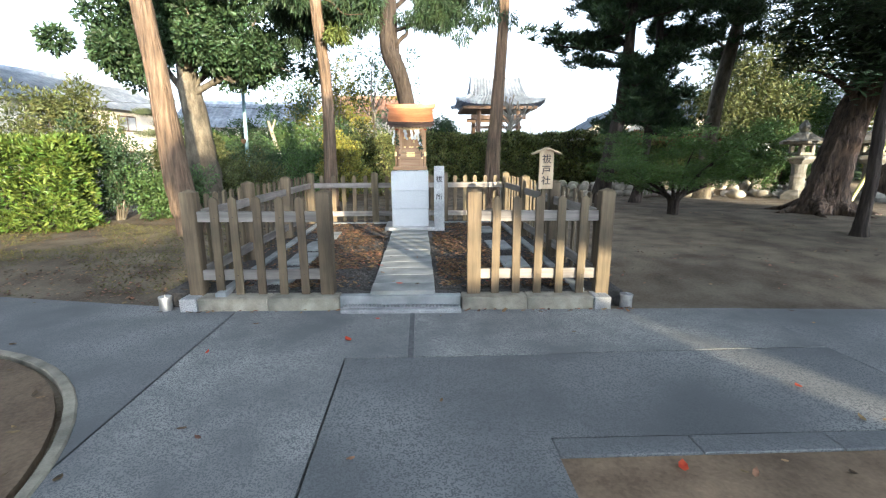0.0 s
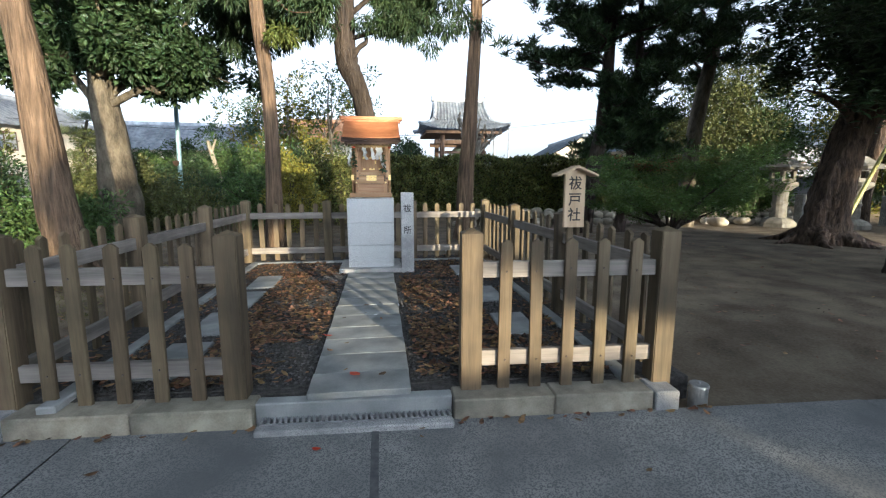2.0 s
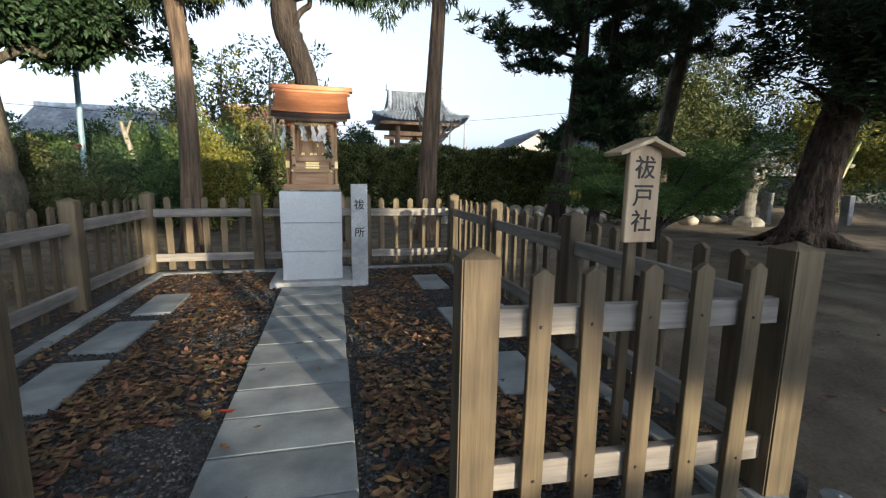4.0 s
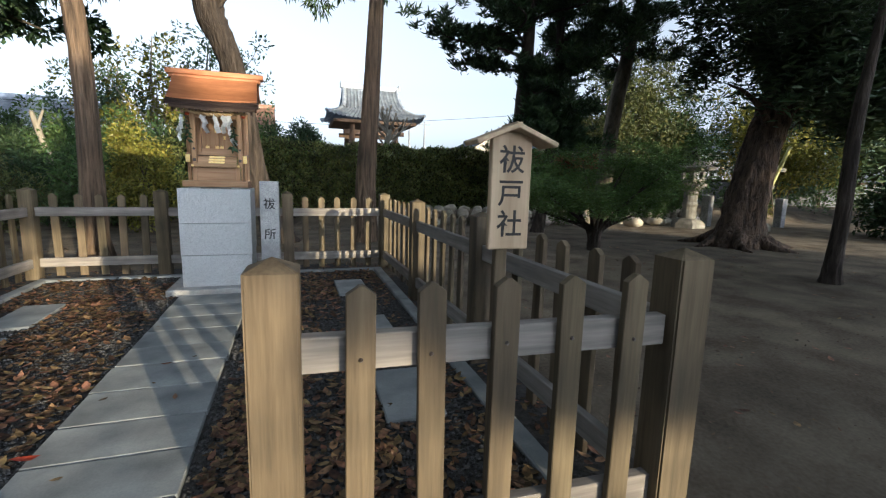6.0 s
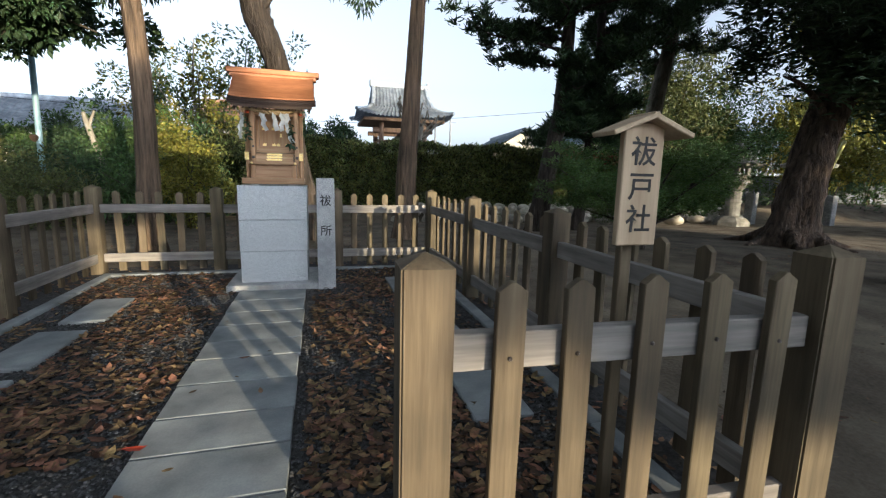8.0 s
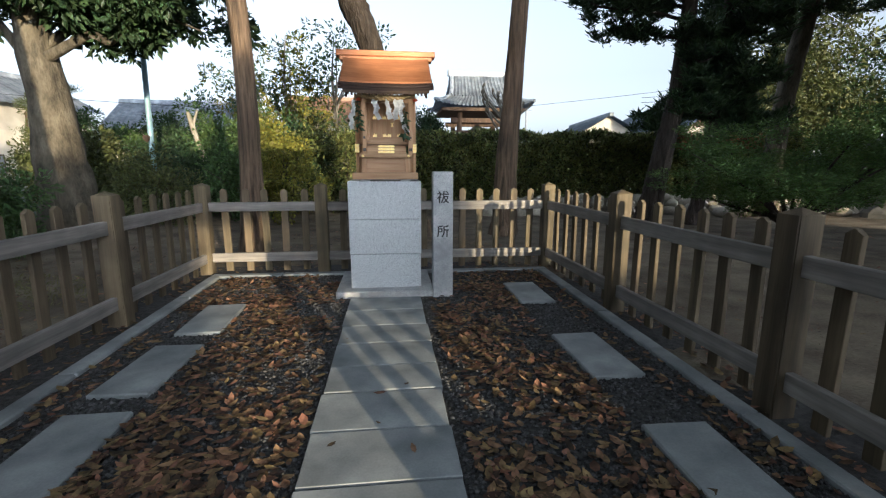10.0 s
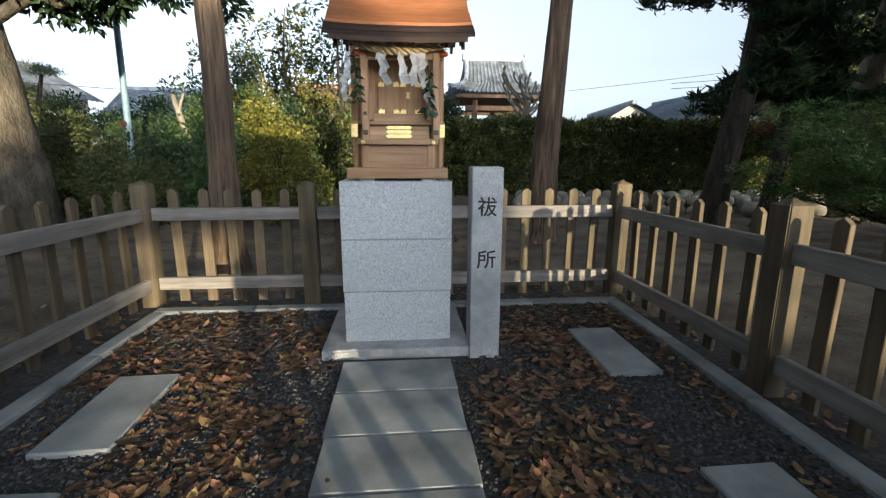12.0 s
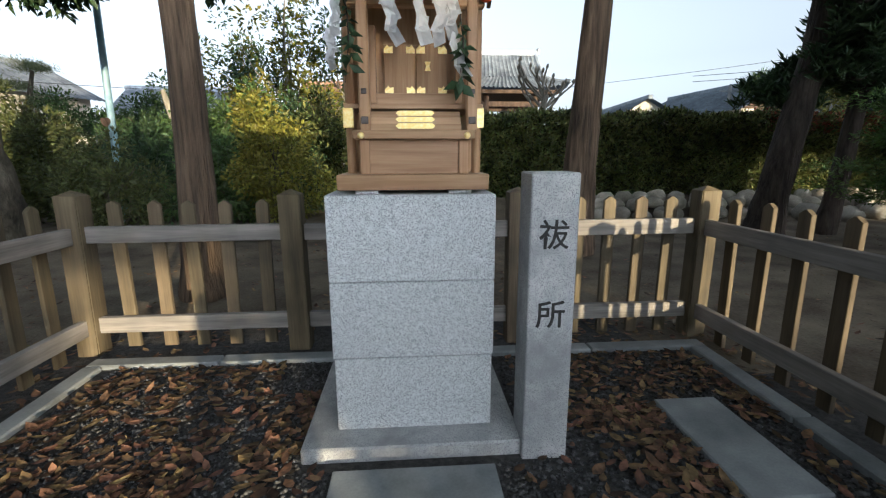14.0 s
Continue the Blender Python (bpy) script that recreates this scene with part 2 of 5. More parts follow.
def thing(name, label, category, at=(0, 0, 0), turn=0, group="", kind=""):
    ob = new(name)
    ob.empty_display_size = 0.1
    ob.matrix_basis = pose(*at, 0, 0, turn)
    return tagged(ob, label, category, group, kind)


def box(bm, c, s, bevel=0.0, m4=None):
    """A box of size s centred on c, its edges rounded by bevel."""
    g = bmesh.ops.create_cube(bm, size=1.0, matrix=Matrix.LocRotScale(c, None, s))
    vs = g["verts"]
    if bevel:
        es = list({e for v in vs for e in v.link_edges})
        r = bmesh.ops.bevel(bm, geom=es, offset=bevel, segments=1, affect="EDGES", profile=0.5)
        vs = list({v for f in r["faces"] for v in f.verts} | {v for v in vs if v.is_valid})
    if m4:
        bmesh.ops.transform(bm, matrix=m4, verts=vs)
    return vs


def cyl(bm, p, q, r0, r1=None, seg=10):
    """A tapered rod from p to q."""
    p, q = Vector(p), Vector(q)
    d = q - p
    m4 = Matrix.Translation((p + q) / 2) @ d.to_track_quat("Z", "Y").to_matrix().to_4x4()
    return bmesh.ops.create_cone(bm, cap_ends=True, segments=seg, radius1=r0, radius2=r0 if r1 is None else r1, depth=d.length, matrix=m4)["verts"]


def boxpart(name, c, s, m, parent=None, bevel=0.004, label="", m4=None):
    bm = bmesh.new()
    box(bm, c, s, bevel, m4)
    return part(name, bm, m, parent, label)


def prism(bm, outline, y0, y1):
    """An outline of (x, z) drawn out from y0 to y1."""
    a = [bm.verts.new((x, y0, z)) for x, z in outline]
    b = [bm.verts.new((x, y1, z)) for x, z in outline]
    n = len(a)
    bm.faces.new(a)
    bm.faces.new(b[::-1])
    for i in range(n):
        bm.faces.new((a[i], b[i], b[(i + 1) % n], a[(i + 1) % n]))


def tubes(name, limbs, m, parent=None, label="", seg=14, rough=0.12, seed=1):
    """Limbs, each a list of (point, radius), as bent tapering tubes with an uneven skin, in one mesh."""
    rs = np.random.RandomState(seed)
    verts, faces = [], []
    for limb in limbs:
        pts = np.array([p for p, r in limb], float)
        rad = np.array([r for p, r in limb], float)
        k = max(8, int(len(pts) * 4))
        s = np.linspace(0, len(pts) - 1, k)
        i0 = np.minimum(s.astype(int), len(pts) - 2)
        f = (s - i0)
        # Catmull-Rom
        pp = np.vstack([2 * pts[0] - pts[1], pts, 2 * pts[-1] - pts[-2]])
        a, b, c, d = pp[i0], pp[i0 + 1], pp[i0 + 2], pp[i0 + 3]
        F = f[:, None]
        P = 0.5 * (2 * b + (c - a) * F + (2 * a - 5 * b + 4 * c - d) * F ** 2 + (3 * b - a - 3 * c + d) * F ** 3)
        R = rad[i0] * (1 - f) + rad[i0 + 1] * f
        n = seg if rad.max() > 0.05 else 6
        lob = rs.uniform(0, 6.28, 3)
        base = len(verts)
        for j in range(k):
            t = P[min(j + 1, k - 1)] - P[max(j - 1, 0)]
            t /= np.linalg.norm(t) + 1e-9
            u = np.cross(t, (0.0, 1.0, 0.0) if abs(t[1]) < 0.9 else (1.0, 0, 0))
            u /= np.linalg.norm(u)
            v = np.cross(t, u)
            for q in range(n):
                an = 2 * math.pi * q / n
                w = R[j] * (1 + rough * (0.5 * math.sin(3 * an + lob[0] + 0.15 * j) + 0.35 * math.sin(5 * an + lob[1] - 0.2 * j)) + rough * 0.5 * rs.uniform(-1, 1))
                verts.append(tuple(P[j] + w * (math.cos(an) * u + math.sin(an) * v)))
        for j in range(k - 1):
            for q in range(n):
                faces.append((base + j * n + q, base + j * n + (q + 1) % n, base + (j + 1) * n + (q + 1) % n, base + (j + 1) * n + q))
        faces.append(tuple(base + (k - 1) * n + q for q in range(n)))
    return pydata(name, verts, faces, m, parent, label, True)


def leaves(name, pos, way, size, m, parent=None, label="", width=0.45, seed=1, fold=0.25, kind=""):
    """Leaves, each two folded triangles from its stalk at pos along way, in one mesh."""
    rs = np.random.RandomState(seed)
    n = len(pos)
    way = way / (np.linalg.norm(way, axis=1, keepdims=True) + 1e-9)
    L = size * rs.uniform(0.65, 1.3, (n, 1))
    side = np.cross(way, rs.normal(size=(n, 3)))
    side /= np.linalg.norm(side, axis=1, keepdims=True) + 1e-9
    up = np.cross(side, way)
    mid = pos + way * L * 0.45
    tip = pos + way * L - up * L * 0.12
    a = mid + side * L * width * 0.5 + up * L * fold * width
    b = mid - side * L * width * 0.5 + up * L * fold * width
    V = np.stack([pos, a, tip, b], 1).reshape(-1, 3)
    me = bpy.data.meshes.new(name)
    me.vertices.add(4 * n)
    me.vertices.foreach_set("co", V.astype(np.float32).ravel())
    i = np.arange(n)[:, None] * 4
    tri = np.concatenate([i + [0, 1, 2], i + [0, 2, 3]], 1).reshape(-1)
    me.loops.add(6 * n)
    me.loops.foreach_set("vertex_index", tri.astype(np.int32))
    me.polygons.add(2 * n)
    me.polygons.foreach_set("loop_start", (np.arange(2 * n) * 3).astype(np.int32))
    me.update(calc_edges=True)
    ob = new(name, me)
    ob.parent = parent
    if kind:
        ob["kind"] = kind
    return finish(ob, m, label)


def clumped(centres, per, spread, seed, flat=1.0, droop=0.0):
    """Leaf places and ways, scattered round clump centres."""
    rs = np.random.RandomState(seed)
    c = np.repeat(np.asarray(centres, float), per, 0)
    d = rs.normal(size=c.shape)
    d /= np.linalg.norm(d, axis=1, keepdims=True)
    r = rs.uniform(0.15, 1, (len(c), 1)) ** 0.6
    o = d * r * spread
    o[:, 2] *= flat
    way = d + rs.normal(size=d.shape) * 0.5
    way[:, 2] += 0.1 - droop
    return c + o, way


def shell(centre, radii, n, seed, inner=0.45, floor=-1.0):
    """n clump centres in an ellipsoid, most of them towards its skin, with an uneven outline."""
    rs = np.random.RandomState(seed)
    d = rs.normal(size=(n * 3, 3))
    d /= np.linalg.norm(d, axis=1, keepdims=True)
    d = d[d[:, 2] > floor][:n]
    lump = 1 + 0.18 * np.sin(d[:, :1] * 5 + seed) + 0.15 * np.sin(d[:, 1:2] * 7 + 2 * seed) + 0.12 * np.sin(d[:, 2:] * 6 + seed)
    r = rs.uniform(inner, 1.0, (len(d), 1)) ** 0.7
    return np.asarray(centre) + d * r * lump * np.asarray(radii)

# unseen grove added to shade the court: along and across the sun's way
S_WAY, S_SIDE = (math.sin(radians(SUN_AZ)), math.cos(radians(SUN_AZ))), (-math.cos(radians(SUN_AZ)), math.sin(radians(SUN_AZ)))
# along, across, crown's width, middle and half height, clumps, lowest leaf, crown's shift across
SHADE_TREES = [(10, 0.74, 1.08, 3.65, 1.75, 145, 2.1, 0), (10.6, 0.9, 0.62, 4.35, 0.85, 70, 3.45, 1.5), (10, 4.35, 0.62, 3.25, 0.75, 95, 2.75, -0.78), (10.4, 4.3, 0.12, 3.1, 1.3, 40, 0.4, 0), (10.5, 7.45, 1.3, 4.2, 3.3, 150, 0.4, 0), (11, 10.6, 1.3, 3.2, 2.6, 110, 0.4, 0), (12, -7.2, 1.6, 3.8, 3.2, 120, 0.4, 0)]
# further trees added out of view round the forecourt, clear of the wanted sun
UNSEEN_TREES = [(-6, -11, 3.2, 5.5), (-10, -8, 3.4, 5.8), (-14, -4, 3.4, 5.8), (-17, 2, 3.4, 5.5), (15.1, -7.9, 2.6, 6.0), (-18, 9, 3.2, 5.5), (-6, -15, 4, 7.5), (27, 12, 3.6, 6.0), (29, -1, 3.8, 6.2)]
# unseen hedges added to block low sun, with a gap for the paving streak
SHADE_HEDGES = [(10, -6.0, -0.5, 2.2), (10, -0.5, 3.66, 1.72), (10, 4.10, 4.55, 3.6), (10.2, 4.55, 6.0, 2.3), (10, 6.0, 12.2, 2.85)]


# ---- ground ----
def kerb_y(x):
    return 4.80 - 0.042 * (x - 1.4)


def ground_z(x, y):
    s = min(1, max(0, (y - kerb_y(x)) / 2.0))
    return -0.19 + 0.17 * s * s * (3 - 2 * s) + 0.03 * noise.noise((x * 0.35, y * 0.35, 0)) * s + (0.35 * min(1, max(0, (y - 16.3) / 1.2)) if x > 1 else 0)


def spread(lo, hi, n, far):
    u = np.linspace(-1, 1, n)
    core = (lo + hi) / 2 + u * (hi - lo) / 2
    return core + np.sign(u) * np.maximum(0, np.abs(u) - 0.72) ** 3 * far / (0.28 ** 3)


gx, gy = spread(-15, 18, 130, 900), spread(-6, 24, 120, 900)
gv = [(x, y, ground_z(x, y)) for y in gy for x in gx]
gf = [(j * 130 + i, j * 130 + i + 1, (j + 1) * 130 + i + 1, (j + 1) * 130 + i) for j in range(119) for i in range(129)]
tagged(pydata("ground", gv, gf, DIRT, smooth=True), "trodden sandy soil of the shrine precinct", "ground", kind="structure")


def sheet(name, outline, z0, z1, m, label, category="pavement"):
    bm = bmesh.new()
    a = [bm.verts.new((x, y, z1)) for x, y in outline]
    b = [bm.verts.new((x, y, z0)) for x, y in outline]
    bm.faces.new(a)
    n = len(a)
    for i in range(n):
        bm.faces.new((a[i], a[(i + 1) % n], b[(i + 1) % n], b[i]))
    return tagged(part(name, bm, m), label, category, kind="structure")


def edge(x):
    return kerb_y(x) + (0.015 if abs(x) < 2.4 else 0.0)


PZ = -0.15
J = 0.008
arc = [(-4.0 + 2.42 * math.cos(radians(a)), 1.75 + 2.42 * math.sin(radians(a))) for a in range(-40, 131, 6)]
sheet("pavement_left", [(-1.72 - J, edge(-1.72)), (-9, 6.6), (-14, 7.6), (-14, 4.5), *arc[::-1], (-1.70 - J, -0.1)], -0.3, PZ, CONCRETE, "smooth grey concrete paving with fine cracks")
sheet("pavement_middle", [(-1.72 + J, edge(-1.72)), (-1.68 + J, -6), (-0.36 - J, -6), (-0.42 - J, 3.735 + J), (3.55 - J, 3.735 + J), (3.53 - J, edge(3.53))], -0.3, PZ + 0.003, AGGREGATE, "exposed-aggregate concrete paving strip")
sheet("pavement_dark", [(-0.42 + J, 3.735 - J), (-0.36 + J, -6), (0.905, -6), (0.905, 2.645), (3.56 - J, 2.60), (3.55 - J, 3.735 - J)], -0.3, PZ, TARSLAB, "dark grey smooth concrete paving slab")
sheet("pavement_right", [(3.53 + J, edge(3.53)), (3.56 + J, 2.60), (14, 2.42), (14, 3.7), (8, 4.35)], -0.3, PZ - 0.002, CONCRETE, "smooth grey concrete paving beside bare soil")
bm = bmesh.new()
box(bm, (0.095, 4.25, PZ + 0.0045), (0.045, 1.02, 0.004), 0, None)
tagged(part("expansion_joint", bm, mat("dark_joint_filler", (0.07, 0.075, 0.08), (0.12, 0.125, 0.13), 20, 0.9, 0.3)), "dark filled expansion joint across the paving", "joint", kind="structure")

sheet("lane", [(-8.4, 17.3), (-12.8, 17.3), (-26, 34), (-19, 37)], -0.3, 0.035, CONCRETE, "pale grey paved lane beyond the garden", "lane")

# round planting bed with a concrete rim, and an edging strip of the bed beside the dark slab
bm = bmesh.new()
for r0, r1, h in ((2.35, 2.42, 0.015),):
    ring = []
    for a in range(0, 360, 6):
        c, s = math.cos(radians(a)), math.sin(radians(a))
        ring.append([bm.verts.new((-4.0 + r * c, 1.75 + r * s, z)) for r, z in ((r1, -0.2), (r1, PZ + h - 0.01), (r1 - 0.01, PZ + h), (r0 + 0.01, PZ + h), (r0, PZ + h - 0.01), (r0, -0.2))])
    for i in range(len(ring)):
        p, q = ring[i], ring[(i + 1) % len(ring)]
        for k in range(5):
            bm.faces.new((p[k], q[k], q[k + 1], p[k + 1]))
tagged(part("planting_bed_rim", bm, KERBSTONE), "low round concrete rim of a planting bed", "kerb")
sheet("planting_bed", [(-4.0 + 2.31 * math.cos(radians(a)), 1.75 + 2.31 * math.sin(radians(a))) for a in range(0, 360, 6)], -0.3, PZ + 0.005, SOIL, "brown soil strewn with dry leaves in a round bed", "soil")
edging = thing("edging_kerb", "worn concrete edging stones along bare soil", "kerb")
for i in range(9):
    boxpart("edging_stone", (0, 0, 0), (0.776, 0.156, 0.14), TARSLAB, edging, 0.006).matrix_basis = pose(0.908 + 0.39 + i * 0.78, 2.557 - 0.016 * (i + 0.5) * 0.78, PZ - 0.067, 0, 0, -0.9)
sheet("soil_bed", [(0.908, -6), (0.908, 2.52), (9, 2.38), (9, -6)], -0.3, PZ - 0.012, SOIL, "bare brown soil with scattered leaves", "soil")

# gravel court inside the fence
sheet("gravel_bed", [(-1.90, kerb_y(-1.9) + 0.26), (1.84, kerb_y(1.84) + 0.26), (1.84, 10.03), (-1.95, 10.03)], -0.2, 0.0, GRAVEL_BED, "dark fine gravel under dry leaves inside the fence", "gravel")
sheet("fence_strip", [(-2.55, kerb_y(-2.55) + 0.2), (2.35, kerb_y(2.35) + 0.2), (2.4, 10.7), (-2.6, 10.7)], -0.25, -0.012, GRAVEL_BED, "dark gravel strip under the wooden fence", "gravel")

# kerb under the front fences, in stones, with a gap for the drain
front_kerb = thing("front_kerb", "weathered concrete kerb stones under the front fence", "kerb", (1.4, kerb_y(1.4), 0), -2.4)
for a, b in ((-3.52, -2.80), (-2.80, -2.07), (-0.80, -0.12), (-0.12, 0.57)):
    boxpart("kerb_stone", (0, 0, 0), (b - a - 0.004, 0.265, 0.24), KERBSTONE, front_kerb, 0.01).matrix_basis = pose((a + b) / 2, 0.1325, -0.135)
boxpart("threshold_stone", (-1.435, 0.105, -0.13), (1.262, 0.10, 0.24), SLAB, front_kerb, 0.008)
for a in (-3.61, 0.66):
    boxpart("corner_stone", (a, 0.12, -0.135), (0.172, 0.275, 0.24), GRANITE_GREY, front_kerb, 0.01)

# drain channel with a ribbed grate
drain = thing("drain_channel", "concrete drain channel with a ribbed steel grate", "drain", (-0.02, kerb_y(-0.02), PZ), -2.4)
boxpart("channel_edge", (0, -0.065, -0.015), (1.23, 0.075, 0.11), GRANITE_GREY, drain, 0.008)
boxpart("channel_floor", (0, 0.012, -0.03), (1.22, 0.076, 0.06), DARKGAP, drain, 0)
bar = boxpart("grate_bar", (0, 0, 0), (0.017, 0.078, 0.02), IRON, drain, 0.002)
bar.matrix_basis = pose(-0.59, 0.012, 0.042)
for i in range(1, 34):
    share(bar, pose(-0.59 + i * 0.0358, 0.012, 0.042, 0, 0, 12))
for dy in (-0.022, 0.046):
    boxpart("grate_rail", (0, dy, 0.03), (1.2, 0.008, 0.026), IRON, drain, 0.002)

# stone path
path = thing("stone_path", "straight path of sawn grey stone slabs with open joints", "path")
rs = random.Random(5)
joints = [4.945, 5.27, 5.625, 5.98, 6.315, 6.70, 7.08, 7.42, 7.80, 8.17, 8.565, 8.955]
for i in range(11):
    a, b = joints[i], joints[i + 1]
    boxpart("path_slab", (0, 0, 0), (0.675, b - a - 0.015, 0.08), SLAB, path, 0.004).matrix_basis = pose(-0.008 + rs.uniform(-0.006, 0.006), (a + b) / 2, -0.008 + rs.uniform(-0.002, 0.002), rs.uniform(-0.1, 0.1), rs.uniform(-0.1, 0.1), rs.uniform(-0.3, 0.3))

# stepping stones set in the gravel
for x, y in [(1.43, 9.03), (1.43, 7.48), (1.43, 6.28), (-1.45, 8.52), (-1.47, 7.56), (-1.46, 6.65), (-1.45, 5.72)]:
    tagged(boxpart("stepping_stone", (0, 0, 0), (0.34, 0.72 if y != 6.28 else 0.64, 0.07), SLAB, None, 0.008), "flat grey stone slab set in leafy gravel", "paving slab", "slabs in the gravel").matrix_basis = pose(x, y, -0.006, 0, 0, rs.uniform(-2, 2))

# low edging round the gravel
inner = thing("inner_edging", "flat grey stone edging round the gravel court", "kerb")
for x0, y0, x1, y1 in ((1.82, 4.95, 1.87, 10.02), (-1.84, 4.99, -1.93, 10.02)):
    n = 6
    for i in range(n):
        a, b = i / n, (i + 1) / n
        cx, cy = x0 + (x1 - x0) * (a + b) / 2, y0 + (y1 - y0) * (a + b) / 2
        boxpart("edging_stone", (0, 0, 0), (0.11, (y1 - y0) / n - 0.006, 0.12), SLAB, inner, 0.008).matrix_basis = pose(cx + (0.055 if x0 > 0 else -0.055), cy, -0.03, 0, 0, -math.degrees(math.atan2(x1 - x0, y1 - y0)))
for i in range(5):
    w = 4.03 / 5
    boxpart("edging_stone", (0, 0, 0), (w - 0.006, 0.11, 0.12), SLAB, inner, 0.008).matrix_basis = pose(-2.04 + w * (i + 0.5), 10.08, -0.03)


# ---- fence ----
def picket_mesh(w, t, h):
    bm = bmesh.new()
    prism(bm, [(-w / 2, 0), (w / 2, 0), (w / 2, h - 0.026), (w / 2 - 0.012, h - 0.018), (0.006, h), (-0.006, h), (-w / 2 + 0.012, h - 0.018), (-w / 2, h - 0.026)], -t / 2, t / 2)
    bmesh.ops.bevel(bm, geom=[e for e in bm.edges if abs(e.verts[0].co.y - e.verts[1].co.y) < 1e-6], offset=0.003, segments=1, affect="EDGES")
    return bm


def post_bm(w, h):
    bm = bmesh.new()
    vs = box(bm, (0, 0, h / 2), (w, w, h), 0)
    top = [f for f in bm.faces if f.calc_center_median().z > h - 0.01]
    bmesh.ops.bevel(bm, geom=[e for e in bm.edges if abs(e.verts[0].co.z - e.verts[1].co.z) > 0.5], offset=0.007, segments=2, affect="EDGES")
    top = [f for f in bm.faces if f.normal.z > 0.9]
    r = bmesh.ops.poke(bm, faces=top)
    for v in r["verts"]:
        v.co.z += 0.035
    return bm


def fence(label, p0, p1, posts, pickets, side, z0, nails=False, post_w=0.14, h=1.06):
    """A fence from p0 to p1 with posts and pickets at their distances along it; side: where the pickets stand, seen along it (+1 left)."""
    d = math.hypot(p1[0] - p0[0], p1[1] - p0[1])
    turn = math.degrees(math.atan2(p1[1] - p0[1], p1[0] - p0[0]))
    f = thing("wooden_fence", label, "fence", (*p0, z0), turn, "fence round the shrine")
    r = random.Random(int(p0[0] * 100 + p0[1] * 10))
    first = None
    for s in posts:
        m4 = pose(s, 0, 0, r.uniform(-0.5, 0.5), r.uniform(-0.5, 0.5), 0)
        if first is None:
            first = part("post", post_bm(post_w, h - z0 - 0.005), WOOD_V, f)
            first.matrix_basis = m4
        else:
            share(first, m4)
    ends = sorted({0.0, d, *posts})
    for za in (0.19, 0.805):
        for a, b in zip(ends[:-1], ends[1:]):
            if b - a < 0.2:
                continue
            bm = bmesh.new()
            box(bm, (0, 0, 0), (b - a - post_w * 0.96, 0.048, 0.108), 0.004)
            part("rail", bm, WOOD_H, f).matrix_basis = pose((a + b) / 2, -side * 0.002, za - z0, 0, r.uniform(-0.35, 0.35), 0)
    first = nail = None
    low = 0.006 if nails else 0.03
    for s in pickets:
        m4 = pose(s + r.uniform(-0.006, 0.006), side * 0.0425, low + r.uniform(-0.004, 0.004), r.uniform(-0.4, 0.4), r.uniform(-0.7, 0.7), r.uniform(-1.5, 1.5))
        if first is None:
            first = part("picket", picket_mesh(0.083, 0.030, 1.015 - z0 - low), WOOD_V, f)
            first.matrix_basis = m4
            p = first
        else:
            p = share(first, m4)
        if nails:
            for za in (0.19, 0.805):
                if nail is None:
                    bm = bmesh.new()
                    bmesh.ops.create_icosphere(bm, subdivisions=1, radius=0.0075)
                    nail = part("nail", bm, NAIL, p)
                    nail.matrix_basis = pose(0.004, side * 0.0165, za - z0 - low)
                else:
                    share(nail, pose(r.uniform(-0.01, 0.01), side * 0.0165, za - z0 - low + r.uniform(-0.012, 0.012)), p)
    return f


def on_front(x):
    return (x, 5.005 - 0.042 * (x - 1.4))


A, B = on_front(0.745), on_front(2.105)
fence("weathered wooden picket fence standing on a kerb, sunlit front", A, B, [0, 1.361], [x - 0.745 for x in (0.975, 1.195, 1.42, 1.645, 1.87)], -1, -0.04, True)
A, B = on_front(-2.18), on_front(-0.80)
fence("weathered wooden picket fence standing on a kerb, sunlit front", A, B, [0, 1.381], [x + 2.18 for x in (-1.93, -1.725, -1.485, -1.265, -1.03)], -1, -0.04, True)
R0, R1 = on_front(2.08), (2.06, 10.33)
ln_r = R1[1] - R0[1]
fence("long weathered wooden picket fence beside bare soil", R0, R1, [1.72, 3.48], [0.02 + (k + 1) * 0.2435 for k in range(6)] + [1.72 + (k + 1) * 0.2515 for k in range(6)] + [3.48 + (k + 1) * 0.267 for k in range(6)], -1, -0.02)
L0, L1 = on_front(-2.18), (-2.17, 10.33)
ll = math.hypot(L1[0] - L0[0], L1[1] - L0[1])
fence("long weathered wooden picket fence beside mossy ground", L0, L1, [1.63, 3.37], [0.02 + (k + 1) * 0.23 for k in range(6)] + [1.63 + (k + 1) * 0.2486 for k in range(6)] + [3.37 + (k + 1) * 0.258 for k in range(6)], 1, -0.02)
fence("weathered wooden picket fence behind the little shrine", L1, R1, [0, 1.387, 2.90, 4.23], [x + 2.17 for x in (-1.925, -1.69, -1.459, -1.237, -1.008, -0.54, -0.29, -0.04, 0.21, 0.46, 0.955, 1.177, 1.401, 1.613, 1.837)], 1, -0.02)

